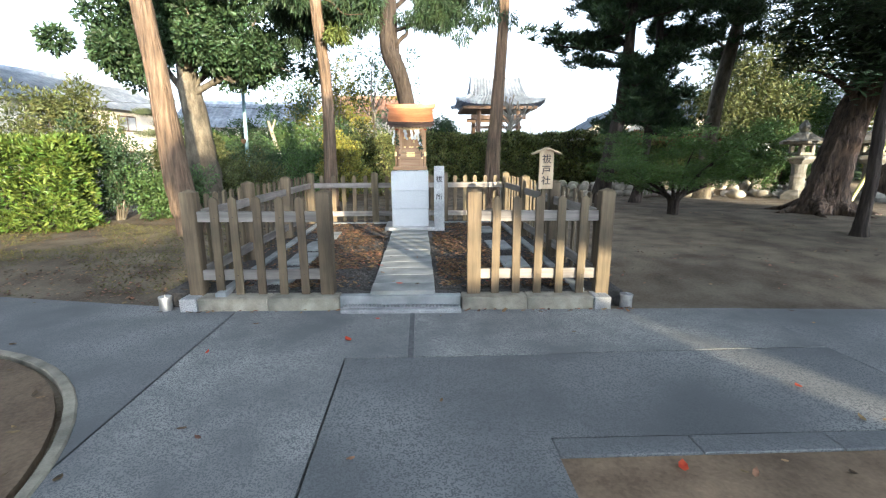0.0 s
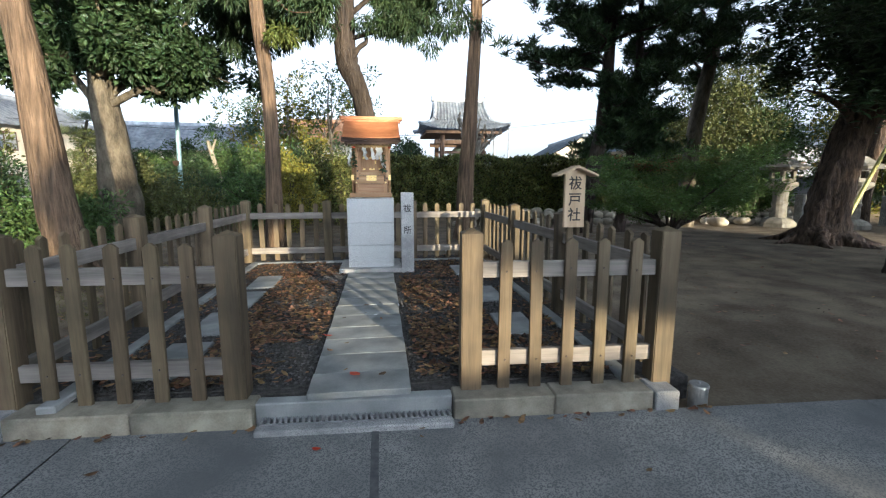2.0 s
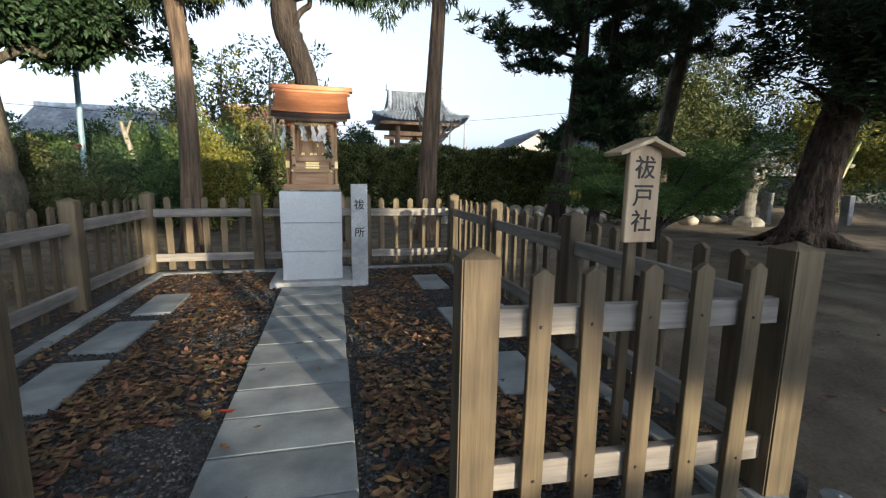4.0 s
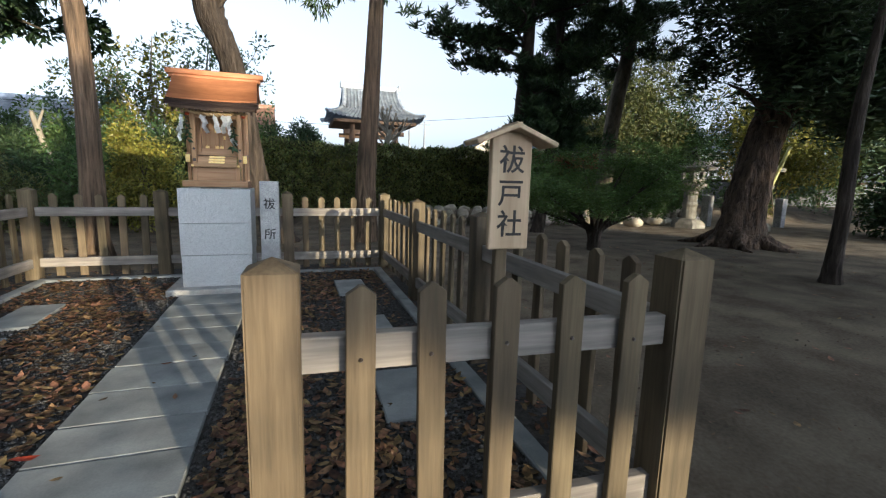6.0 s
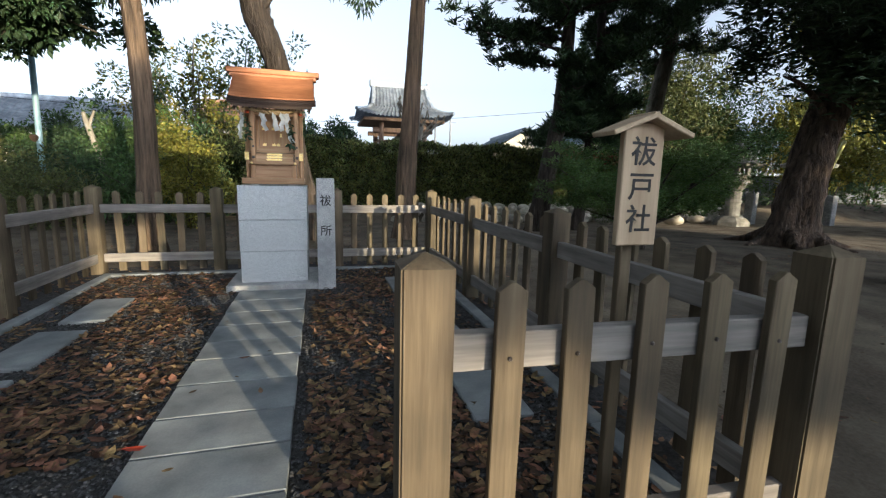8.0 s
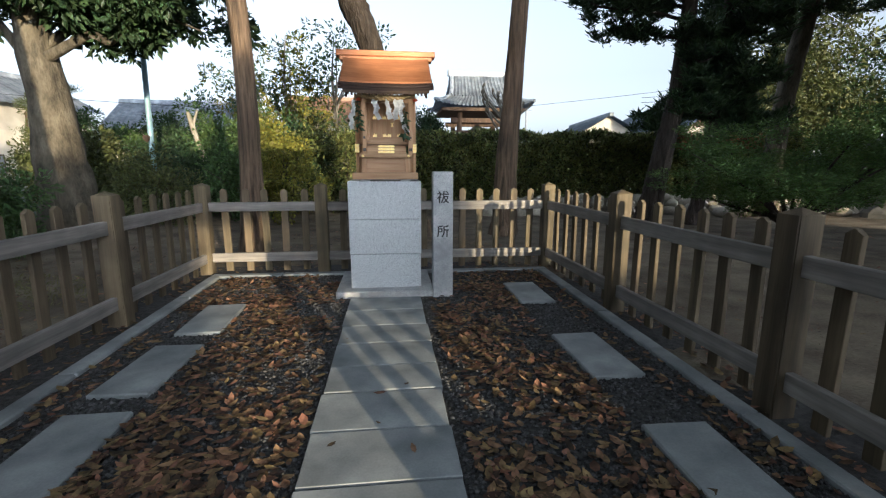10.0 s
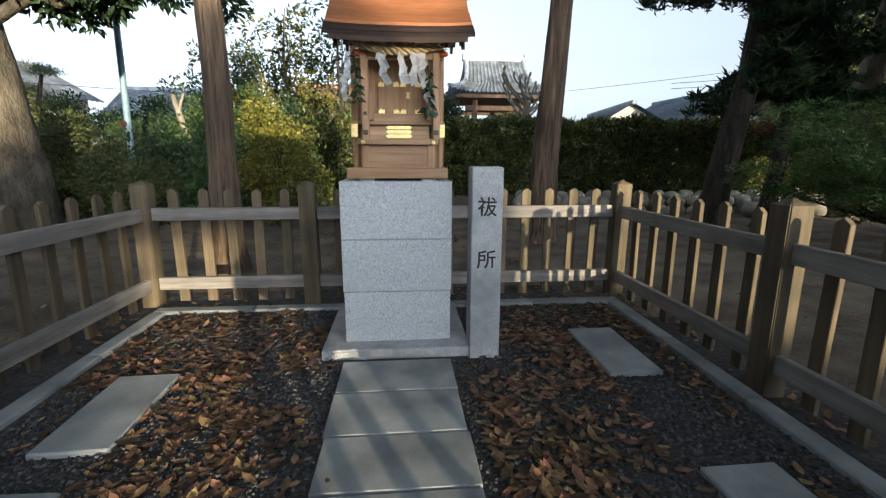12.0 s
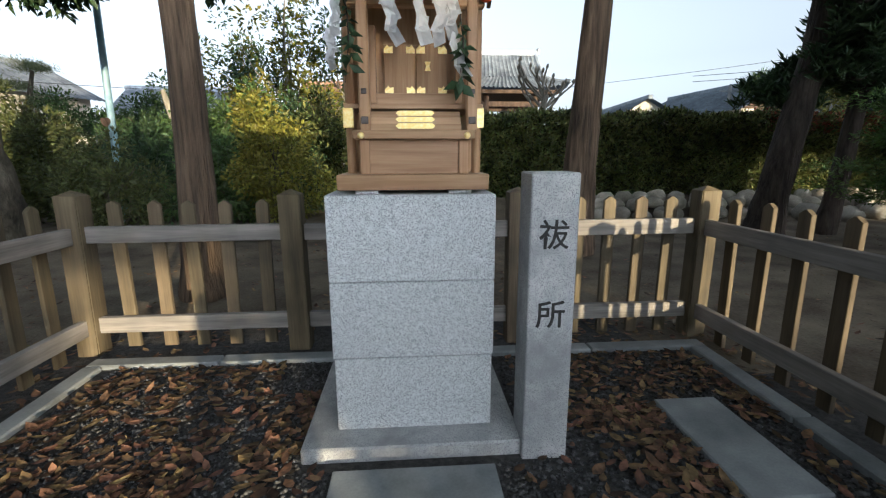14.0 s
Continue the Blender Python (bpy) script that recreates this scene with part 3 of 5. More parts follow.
# galvanised cups at the fence ends
for x in (2.33, -2.47):
    y = kerb_y(x) + 0.06
    cup = thing("metal_cup", "small galvanised steel cylinder with a lid beside the fence", "canister", (x, y, PZ if x < 0 else PZ), 0, "cups at the fence ends")
    bm = bmesh.new()
    cyl(bm, (0, 0, -0.03), (0, 0, 0.13), 0.062, 0.062, 20)
    part("body", bm, IRON, cup, smooth=False)
    bm = bmesh.new()
    cyl(bm, (0, 0, 0.13), (0, 0, 0.146), 0.068, 0.064, 20)
    part("lid", bm, IRON, cup)
    bm = bmesh.new()
    bmesh.ops.create_icosphere(bm, subdivisions=2, radius=0.012, matrix=Matrix.Translation((0, 0, 0.153)))
    part("knob", bm, IRON, cup)


# ---- writing ----
def writing(text, size, m, parent, m4, name="lettering"):
    cu = bpy.data.curves.new("text", "FONT")
    cu.body, cu.size, cu.align_x, cu.align_y, cu.extrude, cu.offset = text, size, "CENTER", "CENTER", 0.0012, size * 0.011
    tmp = new("text", cu)
    bpy.context.view_layer.update()
    me = bpy.data.meshes.new_from_object(tmp.evaluated_get(bpy.context.evaluated_depsgraph_get()))
    bpy.data.objects.remove(tmp)
    me.materials.clear()
    ob = new(name, me)
    ob.parent = parent
    ob.matrix_basis = m4
    return finish(ob, m)


# ---- pedestal, stone marker ----
ped = thing("stone_pedestal", "white speckled granite pedestal of three courses on a grey base slab", "pedestal", (0, 9.48, 0))
boxpart("base_slab", (-0.015, 0.02, 0.032), (0.965, 0.93, 0.075), GRANITE_PALE, ped, 0.008)
for z0, z1 in ((0.0675, 0.415), (0.418, 0.765), (0.768, 1.14)):
    boxpart("granite_block", (-0.004, 0.0, (z0 + z1) / 2), (0.716 - (0.012 if z0 < 0.3 else 0), 0.61, z1 - z0), GRANITE, ped, 0.004)
mark = thing("stone_marker", "upright square grey granite marker with engraved black characters", "stone marker", (0.556, 9.095, 0), -1.0)
bm = bmesh.new()
for v in box(bm, (0, 0, 0.60), (0.195, 0.19, 1.27), 0.006):
    if v.co.z > 1.1:
        v.co.x *= 0.985
part("pillar", bm, GRANITE_PALE, mark)
for ch, z in (("祓", 0.985), ("所", 0.655)):
    writing(ch, 0.125, INK, mark, pose(0, -0.0962, z, 90, 0, 0))


# ---- little shrine ----
shrine = thing("little_shrine", "small wooden shrine with copper roof, gilt fittings and paper streamers", "shrine", (0.008, 9.25, 1.14))
for x in (-0.2, 0.2):
    for y in (0.03, 0.36):
        boxpart("spacer", (x, y, 0.008), (0.10, 0.07, 0.016), GRANITE, shrine, 0.002)
boxpart("floor_plinth", (0, 0.19, 0.049), (0.645, 0.44, 0.066), HINOKI_H, shrine, 0.004)
boxpart("lower_panel", (0.005, 0.10, 0.155), (0.385, 0.14, 0.146), HINOKI_H, shrine, 0.003)
for x in (-0.205, 0.218):
    boxpart("lower_post", (x, 0.06, 0.155), (0.042, 0.08, 0.146), HINOKI_V, shrine, 0.003)
boxpart("front_beam", (0.006, 0.03, 0.247), (0.515, 0.07, 0.036), HINOKI_H, shrine, 0.004)
for x in (-0.217, 0.23):
    bm = bmesh.new()
    bmesh.ops.create_icosphere(bm, subdivisions=2, radius=0.015, matrix=Matrix.Translation((x, -0.006, 0.243)) @ Matrix.Diagonal((1, 0.6, 1, 1)))
    part("gilt_stud", bm, GOLD, shrine, smooth=True)
for i, z in enumerate((0.283, 0.312, 0.341)):
    boxpart("stair_tread", (0.008, 0.05 + 0.035 * i, z - 0.006), (0.40, 0.06, 0.03), HINOKI_H, shrine, 0.002)
    bm = bmesh.new()
    prism(bm, [(-0.085, 0), (-0.072, 0.011), (0.072, 0.011), (0.085, 0), (0.072, -0.011), (-0.072, -0.011)], -0.003, 0.003)
    pl = part("gilt_plate", bm, GOLD, shrine)
    pl.matrix_basis = pose(0.012, 0.017 + 0.035 * i, z)
boxpart("veranda", (0.008, 0.235, 0.368), (0.60, 0.33, 0.022), HINOKI_H, shrine, 0.003)
boxpart("side_wall", (-0.235, 0.26, 0.21), (0.02, 0.24, 0.27), HINOKI_V, shrine, 0.002)
boxpart("side_wall", (0.25, 0.26, 0.21), (0.02, 0.24, 0.27), HINOKI_V, shrine, 0.002)
for x in (-0.275, 0.29):
    boxpart("gilt_corner", (x, 0.075, 0.32), (0.045, 0.012, 0.085), GOLD, shrine, 0.003)
    for y in (0.15, 0.385):
        bm = bmesh.new()
        cyl(bm, (x, y, 0.08), (x, y, 0.84), 0.021, 0.021, 14)
        part("round_post", bm, HINOKI_V, shrine, smooth=False)
for x in (-0.198, 0.25):
    boxpart("front_post", (x, 0.022, 0.545), (0.046, 0.046, 0.57), HINOKI_V, shrine, 0.006)
    boxpart("post_fitting", (x, -0.003, 0.305), (0.03, 0.006, 0.03), NAIL, shrine, 0.002)
    boxpart("post_fitting", (x, -0.003, 0.42), (0.022, 0.006, 0.022), NAIL, shrine, 0.002)
boxpart("tie_beam", (0.02, 0.03, 0.775), (0.56, 0.045, 0.055), HINOKI_H, shrine, 0.005)
boxpart("back_wall", (0.008, 0.30, 0.60), (0.52, 0.03, 0.46), HINOKI_V, shrine, 0.002)
boxpart("sill", (0.02, 0.215, 0.41), (0.36, 0.05, 0.055), HINOKI_H, shrine, 0.003)
for s in (-1, 1):
    dr = boxpart("door", (0.02 + s * 0.073, 0.245, 0.545), (0.142, 0.02, 0.215), HINOKI_V, shrine, 0.002)
    for dx in (-0.05, 0.05):
        for dz in (-0.088, 0.088):
            bm = bmesh.new()
            prism(bm, [(-0.02, -0.018), (0.02, -0.018), (0.02, 0.0), (0.004, 0.018), (-0.004, 0.008), (-0.02, 0.012)] if dx > 0 else [(-0.02, -0.018), (0.02, -0.018), (0.02, 0.012), (0.004, 0.008), (-0.004, 0.018), (-0.02, 0.0)], -0.003, 0)
            g = part("gilt_corner_plate", bm, GOLD, dr)
            g.matrix_basis = pose(0.02 + s * 0.073 + dx, 0.234, 0.545 + dz, 0, 0, 0)
bm = bmesh.new()
prism(bm, [(-0.014, -0.02), (0.014, -0.02), (0.008, 0), (0.014, 0.02), (-0.014, 0.02), (-0.008, 0)], -0.004, 0)
part("gilt_lock", bm, GOLD, shrine).matrix_basis = pose(0.075, 0.231, 0.56)
for x in (-0.175, 0.215):
    boxpart("door_jamb", (x, 0.235, 0.56), (0.03, 0.05, 0.33), HINOKI_V, shrine, 0.003)


# roof: a curved sheet of horizontal copper boards, heavier at the eave, on boarding coloured dark as shade
def roof_curve(u):
    """From the front eave (0) over the ridge (0.62) to the back eave (1): (y, z)."""
    if u < 0.62:
        k = u / 0.62
        return -0.17 + 0.36 * k, 0.87 + 0.335 * (0.72 * k + 0.28 * k * k)
    k = (u - 0.62) / 0.38
    return 0.19 + 0.30 * k, 1.205 - 0.22 * k


def roof_layer(name, u0, u1, w, lift, thick, m, sag=0.012):
    bm = bmesh.new()
    rows = []
    for i in range(7):
        u = u0 + (u1 - u0) * i / 6
        y, z = roof_curve(u)
        row = []
        for j in range(13):
            s = j / 6 - 1
            zz = z + lift + sag * abs(s) ** 3
            row.append((bm.verts.new((0.025 + s * w / 2, y, zz)), bm.verts.new((0.025 + s * w / 2, y + thick * 0.3, zz - thick))))
        rows.append(row)
    for a in range(6):
        for b in range(12):
            bm.faces.new((rows[a][b][0], rows[a][b + 1][0], rows[a + 1][b + 1][0], rows[a + 1][b][0]))
            bm.faces.new((rows[a][b][1], rows[a + 1][b][1], rows[a + 1][b + 1][1], rows[a][b + 1][1]))
    for a in range(6):
        for b in (0, 12):
            bm.faces.new((rows[a][b][0], rows[a + 1][b][0], rows[a + 1][b][1], rows[a][b][1]))
    for a in (0, 6):
        for b in range(12):
            bm.faces.new((rows[a][b][0], rows[a][b + 1][0], rows[a][b + 1][1], rows[a][b][1]))
    return part(name, bm, m, shrine)


roof_layer("roof_boarding", 0.0, 1.0, 0.80, -0.035, 0.03, DARKGAP)
roof_layer("eave_layer", -0.01, 0.12, 0.88, -0.012, 0.022, ROOFEDGE)
roof_layer("eave_layer", 0.005, 0.16, 0.86, 0.008, 0.02, ROOFEDGE)
for i in range(3):
    roof_layer("copper_board", 0.045 + i * 0.165, 0.225 + i * 0.165, 0.845 - 0.008 * i, 0.030 - 0.0 * i, 0.016, COPPER)
roof_layer("copper_board", 0.60, 1.0, 0.845, 0.02, 0.016, COPPER)
boxpart("ridge_cap", (0.025, 0.185, 1.225), (0.96, 0.13, 0.055), COPPER, shrine, 0.006)
boxpart("ridge_board", (0.025, 0.185, 1.185), (0.90, 0.10, 0.05), COPPER, shrine, 0.004)
for s in (-1, 1):
    bm = bmesh.new()
    pts = [roof_curve(u / 10) for u in range(11)]
    a = [bm.verts.new((0, y, z - 0.03)) for y, z in pts]
    b = [bm.verts.new((0, y, z - 0.10)) for y, z in pts]
    c = [bm.verts.new((0.02, y, z - 0.03)) for y, z in pts]
    d = [bm.verts.new((0.02, y, z - 0.10)) for y, z in pts]
    for i in range(10):
        for p, q in ((a, b), (d, c), (c, a), (b, d)):
            bm.faces.new((p[i], p[i + 1], q[i + 1], q[i]))
    part("bargeboard", bm, TIMBER_DARK, shrine).matrix_basis = pose(0.025 + s * 0.37 - 0.01, 0, 0)
bm = bmesh.new()
prism(bm, [(-0.24, 0.86), (0.28, 0.86), (0.28, 0.95), (0.02, 1.10), (-0.24, 0.95)], 0.20, 0.23)
part("gable_panel", bm, HINOKI_V, shrine)
for i in range(12):
    boxpart("rafter", (0, 0, 0), (0.016, 0.36, 0.018), TIMBER_DARK, shrine, 0).matrix_basis = pose(-0.33 + i * 0.065, 0.0, 0.915, 38, 0, 0)
for s, x in ((-1, -0.245), (1, 0.30)):
    bm = bmesh.new()
    bmesh.ops.create_icosphere(bm, subdivisions=2, radius=0.02, matrix=Matrix.Translation((x, -0.01, 0.775)) @ Matrix.Diagonal((1.2, 1, 0.8, 1)))
    part("carved_beam_end", bm, RED, shrine, "vermilion carved beam end")

# straw rope with paper streamers
rope = thing("straw_rope", "twisted rice-straw rope hung across the shrine front", "rope", (0.028, 9.225, 1.935))
strands = []
for k in range(3):
    line = []
    for i in range(60):
        s = i / 59
        x = -0.275 + 0.55 * s
        rr = 0.0155 * (0.6 + 0.45 * math.sin(math.pi * min(1, max(0, s * 1.06))))
        a = s * 27 + k * 2.094
        line.append(((x, rr * math.cos(a) - 0.03, rr * math.sin(a) - 0.032 * math.sin(math.pi * s) + 0.02), rr * 0.82))
    strands.append(line)
for k, line in enumerate(strands):
    tubes("strand", [line], STRAW, rope, seg=7, rough=0.1, seed=k)
fringe = [[((x, -0.01, 0.0), 0.003), ((x + d * 0.02, -0.015, 0.0 + u), 0.0015), ((x + d * 0.045, -0.02, 0.005 + 1.8 * u), 0.0006)] for x, d in ((-0.27, -1), (0.27, 1)) for u in (-0.02, -0.012, -0.004, 0.004, 0.012)]
tubes("frayed_end", fringe, STRAW, rope, seg=5)


def streamer(x, y, z, size, lean, seed):
    """A zigzag paper streamer of folded squares."""
    r = random.Random(seed)
    ob = thing("paper_streamer", "white zigzag paper streamer hanging from the straw rope", "paper streamer", (x, y, z), r.uniform(-25, 25), "streamers on the rope")
    px, pz = 0.0, 0.0
    for i in range(4):
        w, h = size * 0.42, size * 0.55
        bm = bmesh.new()
        dx = (0.5 * w if i % 2 else -0.35 * w) + lean * i
        vs = []
        for u in range(4):
            for v in range(4):
                a, b = u / 3 - 0.5, v / 3
                vs.append(bm.verts.new((px + a * w + b * dx, -0.004 * i + 0.012 * math.sin(a * 3 + i) + r.uniform(-0.003, 0.003) + 0.01 * b * (1 if i % 2 else -1), pz - b * h + a * 0.25 * w * (1 if i % 2 else -1))))
        for u in range(3):
            for v in range(3):
                bm.faces.new((vs[u * 4 + v], vs[u * 4 + v + 1], vs[u * 4 + v + 5], vs[u * 4 + v + 4]))
        bmesh.ops.solidify(bm, geom=bm.faces[:], thickness=0.0008)
        part("paper_fold", bm, PAPER, ob)
        px, pz = px + dx * 0.8, pz - h * 0.72


streamer(-0.07, 9.195, 1.93, 0.118, 0.004, 1)
streamer(0.045, 9.19, 1.925, 0.112, 0.002, 2)
streamer(0.135, 9.19, 1.935, 0.12, -0.006, 3)
streamer(0.175, 9.195, 1.945, 0.11, -0.003, 4)
streamer(0.185, 9.185, 1.77, 0.095, 0.006, 5)
streamer(-0.275, 9.19, 1.90, 0.085, -0.004, 6)
streamer(-0.30, 9.20, 1.78, 0.085, -0.002, 7)
for x0, y0, z0, z1, sd in ((-0.245, 9.18, 1.93, 1.58, 3), (0.20, 9.19, 1.84, 1.58, 8)):
    sp = thing("evergreen_sprig", "hanging sprig of dark evergreen leaves beside the shrine post", "sprig", (x0, y0, z0))
    r = np.random.RandomState(sd)
    n = 26
    tubes("stem", [[((0, 0, 0), 0.003), ((0.012, -0.01, (z1 - z0) * 0.5), 0.0025), ((-0.008, -0.005, z1 - z0), 0.001)]], BARK_DARK, sp, seg=5)
    t = r.uniform(0.1, 1, n)
    p = np.stack([0.012 * np.sin(t * 3), -0.006 + 0 * t, (z1 - z0) * t], 1)
    w = r.normal(size=(n, 3)) * (1, 0.6, 0.5) + (0, -0.3, -0.5)
    leaves("leaf_spray", p, w, 0.062, LEAF_DARK, sp, width=0.5, seed=sd)

# ---- roofed sign board on a post ----
sign = thing("wooden_sign", "pale wooden sign board under a little roof with black characters", "sign", (1.532, 5.215, 0.018), -1.5)
boxpart("board", (0, 0, 1.25), (0.152, 0.030, 0.41), SIGNWOOD, sign, 0.004)
boxpart("post", (-0.012, 0.032, 0.49), (0.046, 0.034, 1.18), WOOD_V, sign, 0.004)
for s in (-1, 1):
    boxpart("roof_board", (s * 0.074, 0.0, 0), (0.175, 0.13, 0.017), SIGNWOOD, sign, 0.003).matrix_basis = pose(0, 0, 1.474 - 0.0, 0, s * 22, 0)
for ch, z in (("祓", 1.355), ("戸", 1.24), ("社", 1.13)):
    writing(ch, 0.10, INK, sign, pose(0, -0.0155, z, 90, 0, 0))

# ---- trees ----
def tree(name, label, at, limbs, bark, seed, category="tree", roughness=0.12):
    t = thing(name, label, category, at)
    tubes("trunk", limbs, bark, t, seed=seed, rough=roughness)
    return t


def branch(p, q, r, bend=0.2, seed=0):
    rs_ = np.random.RandomState(seed)
    p, q = np.array(p, float), np.array(q, float)
    m1 = p + (q - p) * 0.35 + rs_.normal(size=3) * bend * 0.5
    m2 = p + (q - p) * 0.7 + rs_.normal(size=3) * bend
    return [(tuple(p), r), (tuple(m1), r * 0.75), (tuple(m2), r * 0.5), (tuple(q), r * 0.18)]


def tufts(tips, per, length, seed, up=0.3):
    """Needles radiating from each twig tip."""
    r = np.random.RandomState(seed)
    c = np.repeat(np.asarray(tips, float), per, 0)
    d = r.normal(size=c.shape)
    d[:, 2] = np.abs(d[:, 2]) * 0.6 + up
    return c + r.normal(size=c.shape) * length * 0.25, d


def bough_tips(p, q, n, spread_, seed):
    r = np.random.RandomState(seed)
    p, q = np.array(p, float), np.array(q, float)
    s = r.uniform(0.25, 1.08, (n, 1))
    o = r.normal(size=(n, 3)) * spread_ * (0.4 + s)
    o[:, 2] *= 0.45
    return p + (q - p) * s + o


def bough_tree(name, label, at, trunk, boughs, bark, leaf, seed, per=26, length=0.16, n=60, spread_=0.24, width=0.12, limb_r=0.045):
    lim = list(trunk) + [branch(a, b, limb_r, 0.12, seed + k) for k, (a, b) in enumerate(boughs)]
    t = tree(name, label, at, lim, bark, seed)
    tips = np.vstack([bough_tips(a, b, n, spread_, seed + 100 + k) for k, (a, b) in enumerate(boughs)])
    p, w = tufts(tips, per, length, seed + 7)
    leaves("crown", p, w, length, leaf, t, width=width, seed=seed + 8)
    return t


# reddish leaning cedar beside the left fence
t = tree("cedar_tree", "tall leaning cedar with reddish stringy bark beside the fence", (-4.24, 9.0, -0.05), [[((0.22, 0, -0.2), 0.34), ((0.12, 0, 0.35), 0.25), ((0, 0, 0.95), 0.225), ((-0.16, 0, 3.0), 0.18), ((-0.28, 0, 4.2), 0.172), ((-0.5, 0.1, 6.5), 0.15), ((-0.7, 0.1, 10), 0.10)], branch((-0.45, 0, 6), (-1.8, 0.5, 7.2), 0.05, seed=4), branch((-0.5, 0, 6.4), (0.9, -0.6, 7.6), 0.05, seed=5)], BARK_RED, 3)
c = shell((0.6, -0.8, 9.5), (4.4, 4.6, 2.4), 380, 11, 0.1)
p, w = clumped(c, 130, 0.6, 12, 0.8, 0.4)
leaves("crown", p, w, 0.34, NEEDLE_FINE, t, width=0.3, seed=13)

# big broadleaf evergreen behind the left fence
lim = [[((0, 0, -0.3), 0.62), ((0, 0, 0.5), 0.47), ((-0.05, 0, 1.2), 0.42), ((-0.1, 0, 2.4), 0.32), ((-0.2, 0, 3.6), 0.27), ((-0.1, 0.1, 5.2), 0.2), ((0.2, 0.2, 7.5), 0.12)]]
ends = [(-2.2, -0.5, 5.0), (2.2, -0.4, 4.6), (1.8, 0.6, 5.8), (-1.6, 0.8, 6.2), (0.6, -1.4, 5.4), (-0.6, 1.2, 6.6), (2.6, 0.3, 3.9), (-2.4, -0.8, 4.0)]
lim += [branch((-0.15, 0, 3.0 + 0.2 * k), e, 0.10, 0.25, k) for k, e in enumerate(ends)]
t = tree("broadleaf_tree", "large evergreen broadleaf tree with patchy grey-brown trunk", (-6.14, 14.2, -0.05), lim, BARK_GREY, 5, roughness=0.16)
c = np.vstack([bough_tips((-0.15, 0, 3.6), e, 16, 0.3, 700 + k) + (0, 0, 0.15) for k, e in enumerate(ends)] + [shell((0.1, 0, 5.9), (2.4, 1.9, 1.7), 100, 21, 0.3), shell((1.8, -0.2, 4.2), (0.95, 0.9, 0.55), 22, 22, 0.2), shell((-1.7, -0.4, 4.4), (0.8, 0.8, 0.45), 14, 23, 0.2), shell((0.6, -0.9, 4.3), (0.7, 0.6, 0.4), 8, 26, 0.2)])
p, w = clumped(c, 170, 0.36, 24, 0.8, 0.3)
leaves("crown", p, w, 0.15, LEAF_DARK, t, width=0.5, seed=25)

# cypress trunk behind the back fence
t = tree("cypress_tree", "straight cypress trunk with warm brown bark behind the fence", (-1.98, 11.6, -0.05), [[((0, 0, -0.2), 0.27), ((0, 0, 0.4), 0.18), ((0.02, 0, 1.2), 0.15), ((0.03, 0, 2.6), 0.133), ((-0.03, 0, 3.7), 0.128), ((-0.14, 0, 5.0), 0.12), ((-0.2, 0, 8), 0.10), ((-0.2, 0, 11), 0.06)], branch((-0.1, 0, 5.0), (1.0, -0.5, 4.5), 0.03, 0.15, 31), branch((-0.15, 0, 5.6), (-1.0, 0.4, 5.4), 0.03, 0.15, 32)], BARK_RED, 33)
c = shell((-0.2, -0.8, 9.3), (3.5, 3.6, 2.0), 260, 34, 0.1)
lit = shell((0.42, -0.35, 4.15), (0.25, 0.2, 0.14), 6, 35, 0.1)
dark = np.vstack([shell((0.85, -0.1, 4.95), (0.5, 0.35, 0.7), 26, 38, 0.1), shell((-0.75, 0, 5.1), (0.4, 0.3, 0.3), 10, 39, 0.1)])
p, w = clumped(c, 120, 0.5, 36, 0.9, 0.9)
leaves("crown", p, w, 0.34, NEEDLE, t, width=0.3, seed=42)
# drooping spray in sun: the light is put into its brighter leaf colour
p, w = clumped(lit, 110, 0.15, 43, 0.9, 1.0)
leaves("leaf_spray", p, w, 0.13, leafmat("drooping_cypress_spray", (0.07, 0.10, 0.02), (0.16, 0.19, 0.05)), t, width=0.22, seed=37)
p, w = clumped(dark, 150, 0.26, 40, 1.2, 1.4)
leaves("hanging_spray", p, w, 0.17, NEEDLE, t, "dark drooping evergreen spray", width=0.16, seed=41)

# dark leaning tree right behind the shrine
lim = [[((0.75, 0, -0.2), 0.36), ((0.45, 0, 0.6), 0.24), ((0.22, 0, 1.5), 0.20), ((-0.05, 0, 3.1), 0.205), ((-0.28, 0, 3.8), 0.22), ((-0.48, 0, 4.3), 0.26), ((-0.5, 0, 5.5), 0.2), ((-0.4, 0, 8), 0.12)],
       [((-0.42, -0.05, 4.2), 0.09), ((-0.18, -0.12, 4.5), 0.055), ((-0.02, -0.15, 4.62), 0.05), ((0.02, -0.15, 4.75), 0.03)],
       branch((-0.45, 0, 4.7), (1.4, -0.3, 5.2), 0.06, 0.12, 41), branch((-0.5, 0, 4.9), (-1.9, -0.2, 5.1), 0.07, 0.15, 42), branch((-0.45, 0, 5.2), (0.9, 0.6, 6.6), 0.07, 0.15, 43), branch((-0.5, 0, 5.4), (-1.4, 0.4, 6.8), 0.07, 0.15, 44)]
t = tree("leaning_tree", "dark leaning evergreen tree with a broken limb behind the shrine", (-0.1, 13.4, -0.05), lim, BARK_DARK, 45, roughness=0.2)
c = np.vstack([shell((-2.35, -0.2, 5.0), (1.5, 0.8, 0.75), 80, 46, 0.1), bough_tips((-0.3, 0, 5.3), (2.0, -0.3, 5.0), 20, 0.2, 47), bough_tips((-0.4, 0, 5.2), (1.2, -0.6, 4.7), 11, 0.14, 51), bough_tips((-0.4, 0.1, 5.8), (1.7, 0.4, 5.7), 26, 0.25, 52), shell((-0.4, -0.6, 7.9), (3.8, 3.4, 1.5), 170, 48, 0.2)])
